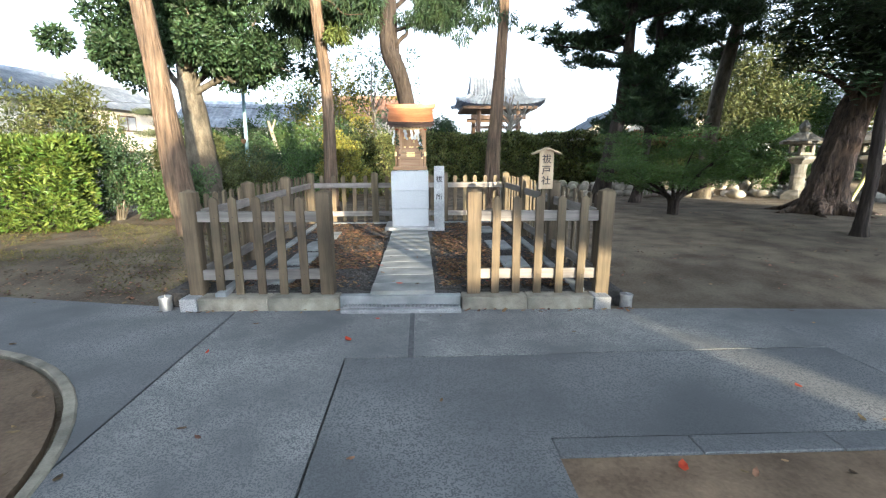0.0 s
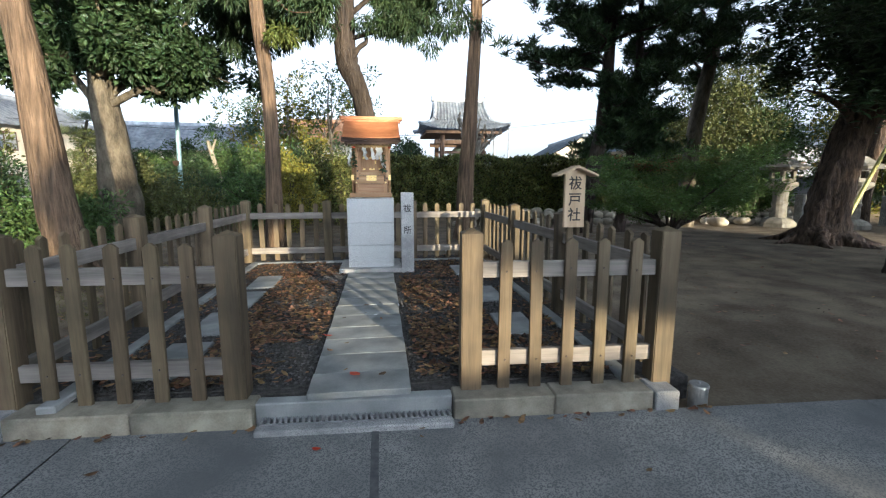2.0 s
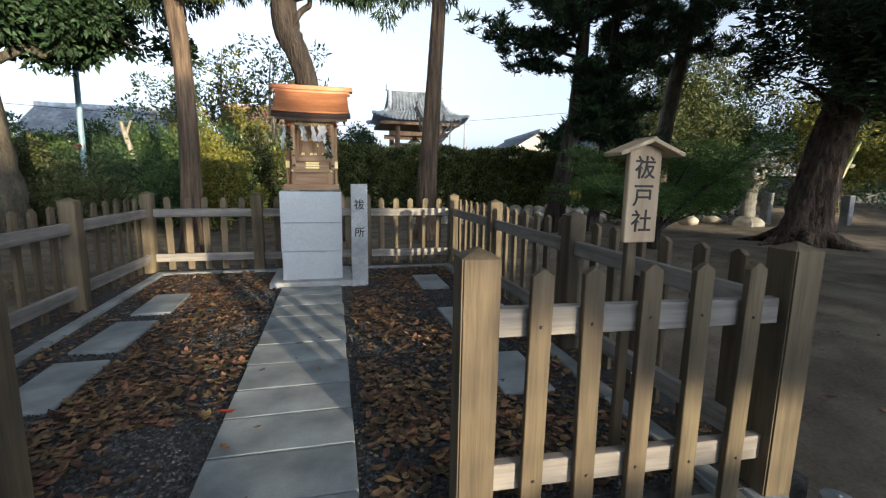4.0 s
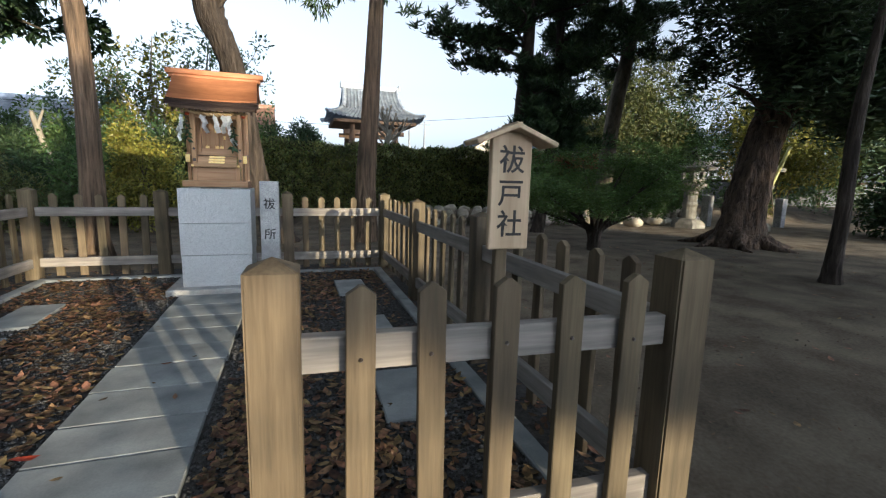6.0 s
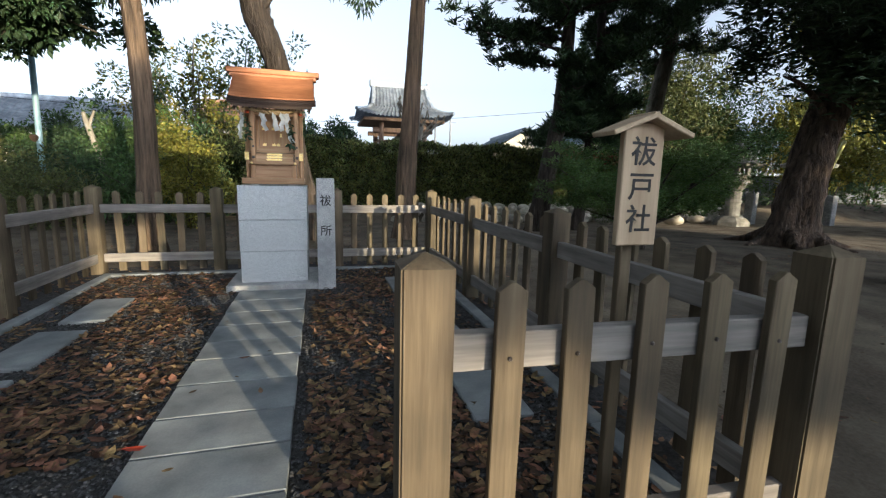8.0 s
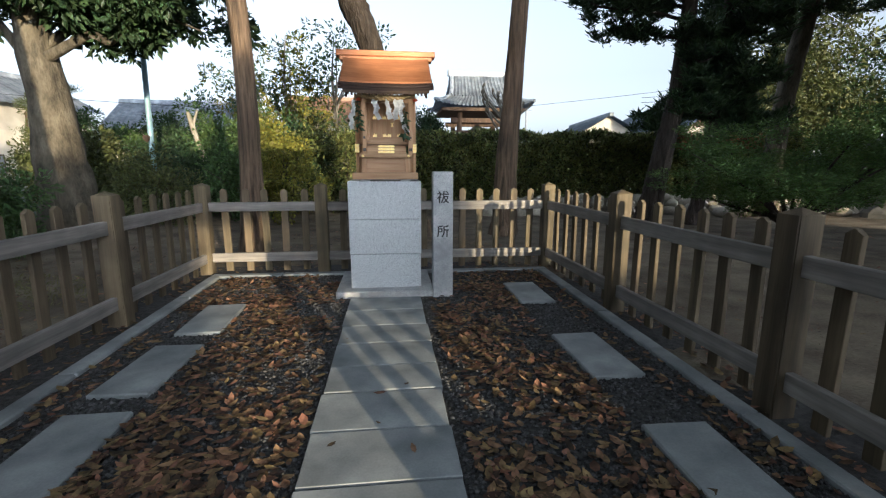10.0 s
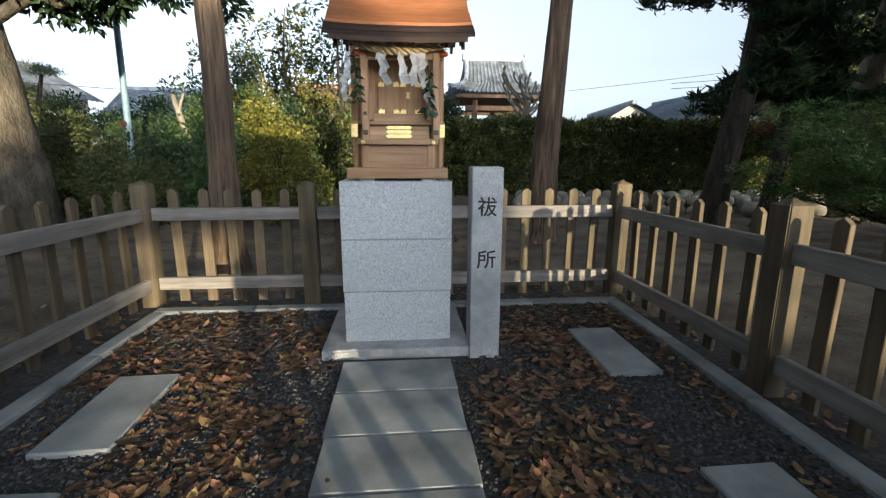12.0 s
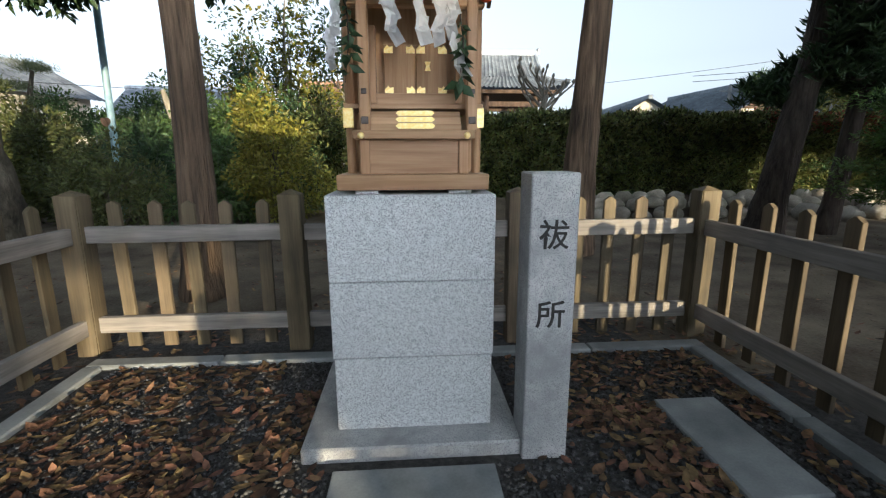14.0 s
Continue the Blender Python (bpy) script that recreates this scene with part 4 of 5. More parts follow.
p, w = clumped(c, 170, 0.24, 49, 1.0, 1.6)
leaves("crown", p, w, 0.15, NEEDLE, t, width=0.18, seed=50)

# dark cypress trunk right of the shrine
t = tree("cypress_tree", "slender dark cypress trunk leaning slightly behind the fence", (2.23, 13.2, -0.05), [[((-0.05, 0, -0.2), 0.34), ((0, 0, 0.35), 0.24), ((0.0, 0, 1.25), 0.205), ((0.12, 0, 3.3), 0.165), ((0.24, 0, 5.5), 0.135), ((0.35, 0, 9), 0.09)], branch((0.2, 0, 5.4), (1.3, 0, 6.2), 0.03, seed=61), branch((0.2, 0, 5.6), (-1.0, 0.2, 6.4), 0.03, seed=62)], BARK_RED, 63)
# second shell: foliage added out of view over the court to cut sky light
c = np.vstack([shell((0.3, -1.2, 9.2), (4.0, 4.2, 2.4), 260, 64, 0.1), shell((-1.0, -5.2, 9.6), (5.2, 4.6, 1.6), 420, 67, 0.1)])
p, w = clumped(c, 120, 0.6, 65, 0.8, 0.6)
leaves("crown", p, w, 0.34, NEEDLE_FINE, t, width=0.3, seed=66)


# two dark podocarps right of the court
rr = random.Random(70)
bs = []
for k in range(10):
    a, x0 = rr.uniform(-0.7, 1.9), (0.2, 1.1)[k % 2]
    ln_ = rr.uniform(0.6, 1.2)
    bs.append(((x0, 0, 2.0 + k * 0.1), (x0 + ln_ * math.cos(a), ln_ * math.sin(a), 2.1 + k * 0.1 + rr.uniform(0.0, 0.5))))
for k in range(50):
    z = 2.3 + k * 0.12
    a = k * 2.4
    x0 = 0.25 if k % 3 else 1.2
    ln_ = min(max((z - 1.7) * 0.95, 0.8), 2.2) * rr.uniform(0.65, 1.15)
    if z < 3.7 and math.cos(a) < 0.3:
        continue
    elif z < 4.0 and math.sin(a) < 0:
        ln_ = rr.uniform(0.7, 1.1)
    bs.append(((x0, 0, z), (x0 + ln_ * math.cos(a), ln_ * math.sin(a), z + rr.uniform(-0.15, 0.55))))
bough_tree("podocarp_tree", "dark evergreen podocarp with tiers of upswept narrow foliage", (6.0, 14.3, 0.0), [[((-0.2, 0, -0.2), 0.34), ((-0.1, 0, 0.6), 0.24), ((0.15, 0, 2.0), 0.21), ((0.35, 0, 3.4), 0.19), ((0.5, 0, 8), 0.08)], [((0.95, 0.1, -0.2), 0.2), ((1.1, 0.1, 0.6), 0.14), ((1.25, 0.1, 2.2), 0.125), ((1.3, 0, 4.4), 0.11), ((1.2, 0, 7.6), 0.05)]], bs, BARK_DARK, NEEDLE, 71, 32, 0.19, 48, 0.19, 0.2)
bs = []
for k in range(24):
    z = 4.7 + k * 0.2
    a = k * 2.4 + 1
    ln_ = rr.uniform(1.1, 2.0)
    bs.append(((0.2, 0, z), (0.2 + ln_ * math.cos(a), ln_ * math.sin(a), z + rr.uniform(-0.1, 0.6))))
bough_tree("podocarp_tree", "tall leaning podocarp with patchy bark and dark foliage", (9.9, 15.6, 0.0), [[((0, 0, -0.2), 0.34), ((0.05, 0, 1.0), 0.25), ((0.2, 0, 3.2), 0.22), ((0.55, 0, 5.2), 0.19), ((1.0, 0, 7.5), 0.13), ((1.2, 0, 9.5), 0.06)]], bs, BARK_GREY, NEEDLE, 81, 28, 0.20, 52, 0.26, 0.15)

# massive furrowed tree
lim = [[((0.0, 0, -0.25), 0.74), ((0.08, 0, 0.25), 0.5), ((0.18, 0, 0.9), 0.41), ((0.36, 0, 1.8), 0.37), ((0.68, 0, 2.8), 0.36), ((1.3, 0.1, 4.0), 0.36), ((1.8, 0.2, 6.0), 0.25)],
       [((0.6, 0, 2.4), 0.11), ((0.1, -0.2, 2.85), 0.07), ((-0.6, -0.3, 3.2), 0.045), ((-1.2, -0.4, 3.3), 0.02)],
       [((0.9, 0, 2.9), 0.3), ((0.5, 0.1, 4.2), 0.18), ((0.1, 0.2, 5.6), 0.1), ((-0.4, 0.2, 7), 0.04)]]
roots = []
for k in range(7):
    a = k * 0.9 + 0.3
    roots.append([((0.05 + 0.4 * math.cos(a), 0.4 * math.sin(a), 0.2), 0.16), ((0.05 + 0.75 * math.cos(a), 0.75 * math.sin(a), 0.03), 0.1), ((0.05 + 1.2 * math.cos(a + 0.15), 1.2 * math.sin(a + 0.15), -0.06), 0.04)])
t = tree("giant_cypress", "massive leaning tree with deeply furrowed brown bark and spreading roots", (10.3, 11.3, 0.02), lim, BARK_PINE, 91, roughness=0.2)
for k, rt in enumerate(roots):
    tubes("root", [rt], BARK_PINE, t, seed=500 + k)
rs_ = np.random.RandomState(92)
c = np.vstack([shell((2.2, -0.2, 5.6), (2.9, 2.6, 2.1), 150, 93, 0.25), shell((2.9, -0.9, 3.9), (2.0, 1.2, 1.5), 150, 94, 0.1), shell((-0.8, -2.2, 8.0), (5.0, 4.6, 1.6), 190, 98, 0.1), shell((0.2, -0.8, 5.2), (1.3, 1.0, 0.9), 40, 96, 0.2), shell((0.9, -1.0, 4.25), (1.6, 1.0, 1.1), 110, 99, 0.1), shell((2.0, -1.4, 3.5), (1.7, 1.0, 0.85), 130, 90, 0.1)])
p, w = tufts(c, 150, 0.2, 95, -0.2)
p += rs_.normal(size=p.shape) * 0.26
leaves("crown", p, w, 0.22, NEEDLE, t, width=0.27, seed=97)

# small leaning trunk
t = tree("young_tree", "thin dark leaning young tree trunk in bare soil", (8.07, 8.0, -0.03), [[((0, 0, -0.15), 0.17), ((0.0, 0, 0.3), 0.105), ((0.05, 0, 1.0), 0.095), ((0.02, 0, 2.1), 0.085), ((0.15, 0, 3.4), 0.06), ((0.3, 0, 5), 0.03)]], BARK_DARK, 101)
c = shell((0.6, -0.3, 5.4), (3.0, 2.8, 1.5), 150, 102, 0.1)
p, w = tufts(c, 110, 0.2, 103, -0.2)
leaves("crown", p + np.random.RandomState(1).normal(size=p.shape) * 0.22, w, 0.22, NEEDLE, t, width=0.12, seed=104)

# low spreading maple-like shrub tree
lim = []
rr = random.Random(110)
cc = []
for k in range(16):
    a = k * 2.4
    L_ = rr.uniform(1.1, 2.15)
    e = (L_ * math.cos(a), 0.8 * L_ * math.sin(a), rr.uniform(0.8, 1.95))
    lim.append([((0.09 * math.cos(a), 0.09 * math.sin(a), 0), 0.045), ((0.14 * math.cos(a), 0.14 * math.sin(a), 0.4), 0.04), ((0.5 * e[0], 0.5 * e[1], 0.6 * e[2] + 0.1), 0.022), (e, 0.006)])
    for j in range(12):
        s = rr.uniform(0.4, 1.08)
        cc.append((e[0] * s + rr.gauss(0, 0.15), e[1] * s + rr.gauss(0, 0.15), 0.45 + (e[2] - 0.35) * s + rr.uniform(-0.12, 0.2)))
t = tree("spreading_shrub", "low spreading shrub tree with fine layered green foliage", (6.42, 11.2, 0.0), lim, BARK_DARK, 111)
p, w = clumped(cc, 240, 0.33, 112, 0.28)
w[:, 2] *= 0.4
leaves("crown", p, w, 0.06, NEEDLE_FINE, t, width=0.28, seed=113)


def shrub(label, at, radii, leaf, seed, n=60, per=130, size=0.09, spread_=0.28, width=0.45, name="shrub", stems=6):
    t = thing(name, label, "shrub", at)
    r = random.Random(seed)
    for k in range(stems):
        tubes("stem", [[((r.gauss(0, 0.06), r.gauss(0, 0.06), -0.05), 0.035), ((r.gauss(0, 0.2) * radii[0], r.gauss(0, 0.2) * radii[1], radii[2] * 0.7), 0.022), ((r.gauss(0, 0.4) * radii[0], r.gauss(0, 0.4) * radii[1], radii[2] * 1.5), 0.006)]], BARK_GREY, t, seg=7, seed=seed + k)
    c = shell((0, 0, radii[2]), radii, n, seed, 0.35)
    c[:, 2] = np.maximum(c[:, 2], 0.15)
    p, w = clumped(c, per, spread_, seed + 1)
    p[:, 2] = np.maximum(p[:, 2], 0.01)
    leaves("foliage", p, w, size, leaf, t, width=width, seed=seed + 2)
    return t


def clipped_hedge(label, at, turn, w, d, h, leaf, seed, n, size):
    """An upright clipped hedge with flat, slightly wavy faces of long leaves."""
    hb = thing("hedge_bush", label, "hedge", at, turn)
    r = np.random.RandomState(seed)
    for k in range(7):
        x = (k / 6 - 0.5) * (w - 0.4)
        tubes("stem", [[((x, 0, -0.05), 0.035), ((x + r.normal(0, 0.06), r.normal(0, 0.06), h * 0.5), 0.025), ((x + r.normal(0, 0.1), r.normal(0, 0.1), h * 0.9), 0.008)]], BARK_GREY, hb, seg=7, seed=seed + k)
    q = r.uniform(-1, 1, (n, 3))
    side = r.choice(3, n, p=(0.22, 0.5, 0.28))
    sign = np.where(r.uniform(0, 1, n) < 0.5, -1, 1)
    sign[side == 2] = 1
    deep = 1 - np.abs(r.normal(0, 0.09, n))
    q[np.arange(n), side] = sign * deep
    way = r.normal(size=(n, 3)) * 0.6
    way[np.arange(n), side] += sign
    way[:, 2] += 0.35
    wave = 1 + 0.05 * np.sin(q[:, 0] * 6 + q[:, 2] * 3) + 0.04 * np.sin(q[:, 2] * 8 + q[:, 1] * 4)
    p = np.stack([q[:, 0] * w / 2 * wave, q[:, 1] * d / 2 * wave, (q[:, 2] * 0.5 + 0.5) * h * (1 + 0.03 * np.sin(q[:, 0] * 9)) + 0.03], 1)
    leaves("foliage", p, way, size, leaf, hb, width=0.36, seed=seed + 1)


clipped_hedge("bright green clipped hedge with long glossy leaves in sun", (-8.1, 9.85, -0.05), 8, 2.9, 0.95, 1.75, LEAF_BRIGHT, 121, 15000, 0.14)
shrub("dark green garden shrub with glossy leaves", (-5.75, 11.6, -0.05), (0.8, 0.6, 0.62), LEAF_MID, 123, 60, 120, 0.09)
shrub("dark garden shrub on thin bare stems", (-6.85, 11.3, -0.05), (0.62, 0.55, 1.15), LEAF_DARK, 124, 44, 110, 0.085, 0.3)
shrub("olive-green garden tree with airy layered foliage", (-8.7, 12.4, -0.05), (1.45, 0.8, 1.7), LEAF_OLIVE, 125, 95, 120, 0.10, 0.3)
shrub("low brownish shrub by the path", (-5.1, 15.4, -0.05), (0.9, 0.6, 0.8), LEAF_OLIVE, 127, 50, 110, 0.09)
for k, (x, y, rx, rz, lm, nm) in enumerate([(-8.6, 21.5, 1.6, 1.5, LEAF_MID, 80), (-6.3, 20.5, 1.7, 1.55, LEAF_DARK, 90), (-4.6, 19.0, 1.5, 1.45, LEAF_MID, 80), (-2.9, 18.5, 1.5, 1.35, LEAF_DARK, 80), (-1.2, 18.0, 1.3, 1.25, LEAF_HEDGE, 70), (-5.4, 17.4, 1.1, 0.9, LEAF_DARK, 60), (-3.6, 16.4, 1.0, 0.85, LEAF_MID, 60), (-0.2, 19.5, 1.2, 1.5, LEAF_MID, 70)]):
    shrub("dense dark green garden shrub behind the fence", (x, y, -0.05), (rx, 1.0, rz), lm, 130 + 3 * k, nm, 150, 0.11, 0.36)
for k, (x, y, rx, rz) in enumerate([(-8.7, 17.9, 1.15, 1.3), (-7.2, 17.2, 0.95, 1.1)]):
    shrub("olive-green garden shrub before the old house", (x, y, -0.05), (rx, 0.9, rz), LEAF_OLIVE, 166 + 3 * k, 75, 150, 0.11, 0.32)
shrub("yellow-green sunlit shrub behind the fence", (-2.35, 15.5, -0.05), (0.62, 0.6, 1.15), LEAF_YELLOW, 160, 50, 130, 0.09, 0.26, 0.5)
shrub("dark clipped shrub behind the shrine", (0.9, 19.0, -0.05), (1.1, 0.9, 1.6), LEAF_DARK, 163, 70, 150, 0.10)

# taller airy trees behind the shrubs
for k, (x, y, h, lm, lab) in enumerate([(-3.3, 20.5, 5.4, LEAF_YELLOW, "airy young tree with yellow-green leaves"), (-1.9, 21.5, 5.6, LEAF_BLUE, "airy tree with blue-green leaves on thin limbs"), (-5.0, 23.0, 5.0, LEAF_BLUE, "airy garden tree with sparse leaves")]):
    rr = random.Random(170 + k)
    ends = [(rr.gauss(0, 1.0), rr.gauss(0, 0.8), rr.uniform(0.5, 1.0) * h) for _ in range(12)]
    lim = [[((0, 0, -0.1), 0.10), ((0.1, 0, h * 0.4), 0.075), ((0, 0, h * 0.75), 0.04), ((0.1, 0, h), 0.015)]] + [branch((0.05, 0, e[2] * 0.6), e, 0.03, 0.15, 171 + j) for j, e in enumerate(ends)]
    t = tree("airy_tree", lab, (x, y, 0), lim, PALEWOOD, 172 + k)
    c = np.vstack([np.array(ends), np.array(ends) * (0.8, 0.8, 0.9), np.random.RandomState(k).normal(size=(22, 3)) * (1.1, 0.9, 0.9) + (0, 0, h * 0.72)])
    p, w = clumped(c, 55, 0.36, 180 + k)
    leaves("crown", p, w, 0.15, lm, t, width=0.45, seed=190 + k)

# pruned garden pine
t = tree("garden_pine", "cloud-pruned garden pine with flat pale green pads", (-12.2, 23.5, 0), [[((0, 0, -0.1), 0.2), ((0.3, 0, 1.2), 0.15), ((-0.1, 0, 2.6), 0.1), ((0.2, 0, 4.0), 0.05)]], BARK_GREY, 201)
c = np.vstack([shell((dx, 0, z), (1.1 - 0.12 * z, 0.8, 0.16), 14, 210 + i, 0.1) for i, (dx, z) in enumerate([(0.9, 1.1), (-0.8, 1.5), (0.7, 2.0), (-0.6, 2.5), (0.5, 3.0), (-0.3, 3.5), (0.2, 4.1)])])
p, w = tufts(c, 110, 0.12, 220, 0.5)
leaves("foliage", p + np.random.RandomState(3).normal(size=p.shape) * (0.18, 0.18, 0.06), w, 0.12, leafmat("pale_pine_needle", (0.10, 0.13, 0.06), (0.20, 0.23, 0.11)), t, width=0.12, seed=221)

# dead pale stump
tree("dead_trunk", "bleached leaning dead tree trunk among shrubs", (-5.2, 18.3, 0), [[((0.35, 0, -0.1), 0.11), ((0.1, 0, 1.2), 0.085), ((-0.2, 0, 2.4), 0.07), ((-0.28, 0, 2.75), 0.045)], [((-0.2, 0, 2.3), 0.05), ((-0.02, 0, 2.8), 0.03)]], PALEWOOD, 225, "tree trunk")

# hedge along the far side
hedge = thing("hedge", "long clipped dark green hedge above a stone bank", "hedge", (0, 18.4, 0.3))
boxpart("hedge_core", (7.7, 0.1, 0.75), (14.8, 0.5, 1.9), LEAF_HEDGE, hedge, 0)
rsn = np.random.RandomState(230)
n = 62000
f = rsn.uniform(0, 1, n)
hx = rsn.uniform(0.0, 15.6, n)
hy = np.where(f < 0.7, rsn.normal(-0.38, 0.09, n), rsn.uniform(-0.4, 0.4, n))
hz = np.where(f < 0.7, rsn.uniform(0.0, 1.88, n), rsn.normal(1.86, 0.06, n)) + 0.05 * np.sin(hx * 2.3) + 0.04 * np.sin(hx * 5.1)
hy += 0.07 * np.sin(hx * 3.1 + hz * 2)
hw = rsn.normal(size=(n, 3)) + np.where(f < 0.7, 1, 0)[:, None] * (0, -1.0, 0.3) + np.where(f < 0.7, 0, 1)[:, None] * (0, 0, 1)
red = (hx > 8.6) & (hx < 12) & (hz > 1.5) & (rsn.uniform(0, 1, n) < 0.45)
pos = np.stack([hx, hy, np.maximum(hz, 0.02)], 1)
leaves("foliage", pos[~red], hw[~red], 0.12, LEAF_HEDGE, hedge, width=0.45, seed=231)
leaves("young_growth", pos[red], hw[red], 0.10, LEAF_RED, hedge, "reddish young shoots", width=0.45, seed=232)
shrub("rounded bright green bush beside the hedge", (13.2, 16.6, 0.1), (1.5, 0.9, 1.1), LEAF_MID, 235, 80, 150, 0.10)


# rounded stones banked below the hedge
def stone_bm(r, seed):
    bm = bmesh.new()
    bmesh.ops.create_icosphere(bm, subdivisions=2, radius=1.0)
    for v in bm.verts:
        k = 1 + 0.16 * noise.noise(v.co * 1.6 + Vector((seed * 3.1, 0, 0)))
        v.co = Vector((v.co.x * r[0] * k, v.co.y * r[1] * k, v.co.z * r[2] * k))
    return bm


rr = random.Random(240)
protos = [part("boulder", stone_bm((0.21, 0.17, 0.15), s), STONE, None, smooth=True) for s in range(5)]
cnt = 0
for row, (yy, zz) in enumerate(((16.35, 0.07), (16.55, 0.27), (16.75, 0.40))):
    x = 2.6 + 0.15 * row
    while x < 15:
        m4 = pose(x, yy + rr.uniform(-0.08, 0.08), zz + rr.uniform(-0.03, 0.03), 0, 0, rr.uniform(0, 360)) @ Matrix.Diagonal((rr.uniform(0.75, 1.25), rr.uniform(0.8, 1.2), rr.uniform(0.8, 1.15), 1))
        if cnt < 5:
            o = protos[cnt]
            o.matrix_basis = m4
        else:
            o = share(protos[cnt % 5], m4)
        tagged(o, "rounded weathered boulder in a low stone bank", "stone", "stone bank")
        cnt += 1
        x += rr.uniform(0.36, 0.48)
for x, y, s in ((8.0, 15.8, 1.6), (8.7, 15.6, 1.3), (9.6, 15.9, 1.5), (6.0, 15.9, 1.1), (11.0, 15.4, 1.4), (12.1, 15.6, 1.2)):
    tagged(share(protos[cnt % 5], pose(x, y, 0.10 * s - 0.02, 0, 0, rr.uniform(0, 360)) @ Matrix.Diagonal((s * 1.3, s, s * 0.8, 1))), "large rounded garden rock on bare soil", "stone", "garden rocks")
    cnt += 1


# ---- stone lantern ----
LANTERN_A, LANTERN_B = (12.7, 14.9), (14.3, 14.0)
def lantern(at, s=1.0):
    ln_ = thing("stone_lantern", "tall weathered mossy stone lantern under the trees", "stone lantern", at)
    def ring(name, prof, seg):
        bm = bmesh.new()
        rows = [[bm.verts.new((r * s * math.cos(2 * math.pi * k / seg), r * s * math.sin(2 * math.pi * k / seg), z * s)) for k in range(seg)] for r, z in prof]
        for a, b in zip(rows[:-1], rows[1:]):
            for k in range(seg):
                bm.faces.new((a[k], a[(k + 1) % seg], b[(k + 1) % seg], b[k]))
        bm.faces.new(rows[-1])
        bm.faces.new(rows[0][::-1])
        part(name, bm, LANTERN, ln_)
    ring("foot", [(0.62, -0.1), (0.62, 0.15), (0.5, 0.28), (0.32, 0.36)], 6)
    ring("shaft", [(0.27, 0.36), (0.25, 0.8), (0.29, 0.9), (0.25, 1.0), (0.27, 1.4)], 16)
    ring("platform", [(0.3, 1.4), (0.55, 1.6), (0.55, 1.72), (0.42, 1.76)], 6)
    boxpart("fire_box_sill", (0, 0, 1.82 * s), (0.6 * s, 0.6 * s, 0.12 * s), LANTERN, ln_, 0.01)
    boxpart("fire_box_lintel", (0, 0, 2.2 * s), (0.6 * s, 0.6 * s, 0.1 * s), LANTERN, ln_, 0.01)
    for a in range(4):
        boxpart("fire_box_post", (0.24 * s, 0.24 * s, 2.0 * s), (0.14 * s, 0.14 * s, 0.48 * s), LANTERN, ln_, 0.01).matrix_basis = pose(0, 0, 0, 0, 0, 90 * a)
    ring("roof", [(0.82, 2.22), (0.86, 2.32), (0.55, 2.46), (0.25, 2.68)], 6)
    ring("finial", [(0.14, 2.68), (0.2, 2.8), (0.2, 2.92), (0.06, 3.15)], 12)


lantern((LANTERN_A[0], LANTERN_A[1], 0.0), 0.8)
lantern((LANTERN_B[0], LANTERN_B[1], 0.0), 0.8)


# ---- bell tower ----
bt = thing("bell_tower", "temple bell tower with curved grey tiled hip-and-gable roof", "bell tower", (6.25, 37.5, 0), 0)


def roof_surface(name, parent, rows, m, n, turn):
    """A tiled slope facing -y before it is turned: rows of (half width, depth, z, lift of the corners), ribbed, with thickness."""
    bm = bmesh.new()
    grid = []
    for half, dep, z, lift in rows:
        grid.append([bm.verts.new((half * (2 * j / (3 * n) - 1), -dep, z + lift * abs(2 * j / (3 * n) - 1) ** 4 + (0.08 if j % 3 == 1 else 0.0))) for j in range(3 * n + 1)])
    for p, q in zip(grid[:-1], grid[1:]):
        for j in range(3 * n):
            bm.faces.new((p[j], p[j + 1], q[j + 1], q[j]))
    bmesh.ops.solidify(bm, geom=bm.faces[:], thickness=0.12)
    part(name, bm, m, parent).matrix_basis = pose(0, 0, 0, 0, 0, turn)


upper = [(1.95 + 0.22 * k * k, 0.05 + 1.5 * k, 7.55 - 1.62 * k ** 0.82, 0.04) for k in (0, 0.2, 0.4, 0.6, 0.8, 1.0)]
skirt = [(2.17 + 1.13 * k, 1.55 + 1.3 * k, 5.93 - 0.78 * k ** 0.85, 0.34 * k * k) for k in (0, 0.25, 0.5, 0.75, 1.0)]
sides = [(1.55 + 1.3 * k, 2.1 + 1.2 * k, 5.93 - 0.78 * k ** 0.85, 0.34 * k * k) for k in (0, 0.25, 0.5, 0.75, 1.0)]
for turn in (0, 180):
    roof_surface("roof_slope", bt, upper, TILE, 17, turn)
    roof_surface("roof_skirt", bt, skirt, TILE, 24, turn)
    roof_surface("roof_skirt", bt, sides, TILE, 20, turn + 90)
boxpart("ridge", (0, 0, 7.62), (4.1, 0.35, 0.34), TILE, bt, 0.05)
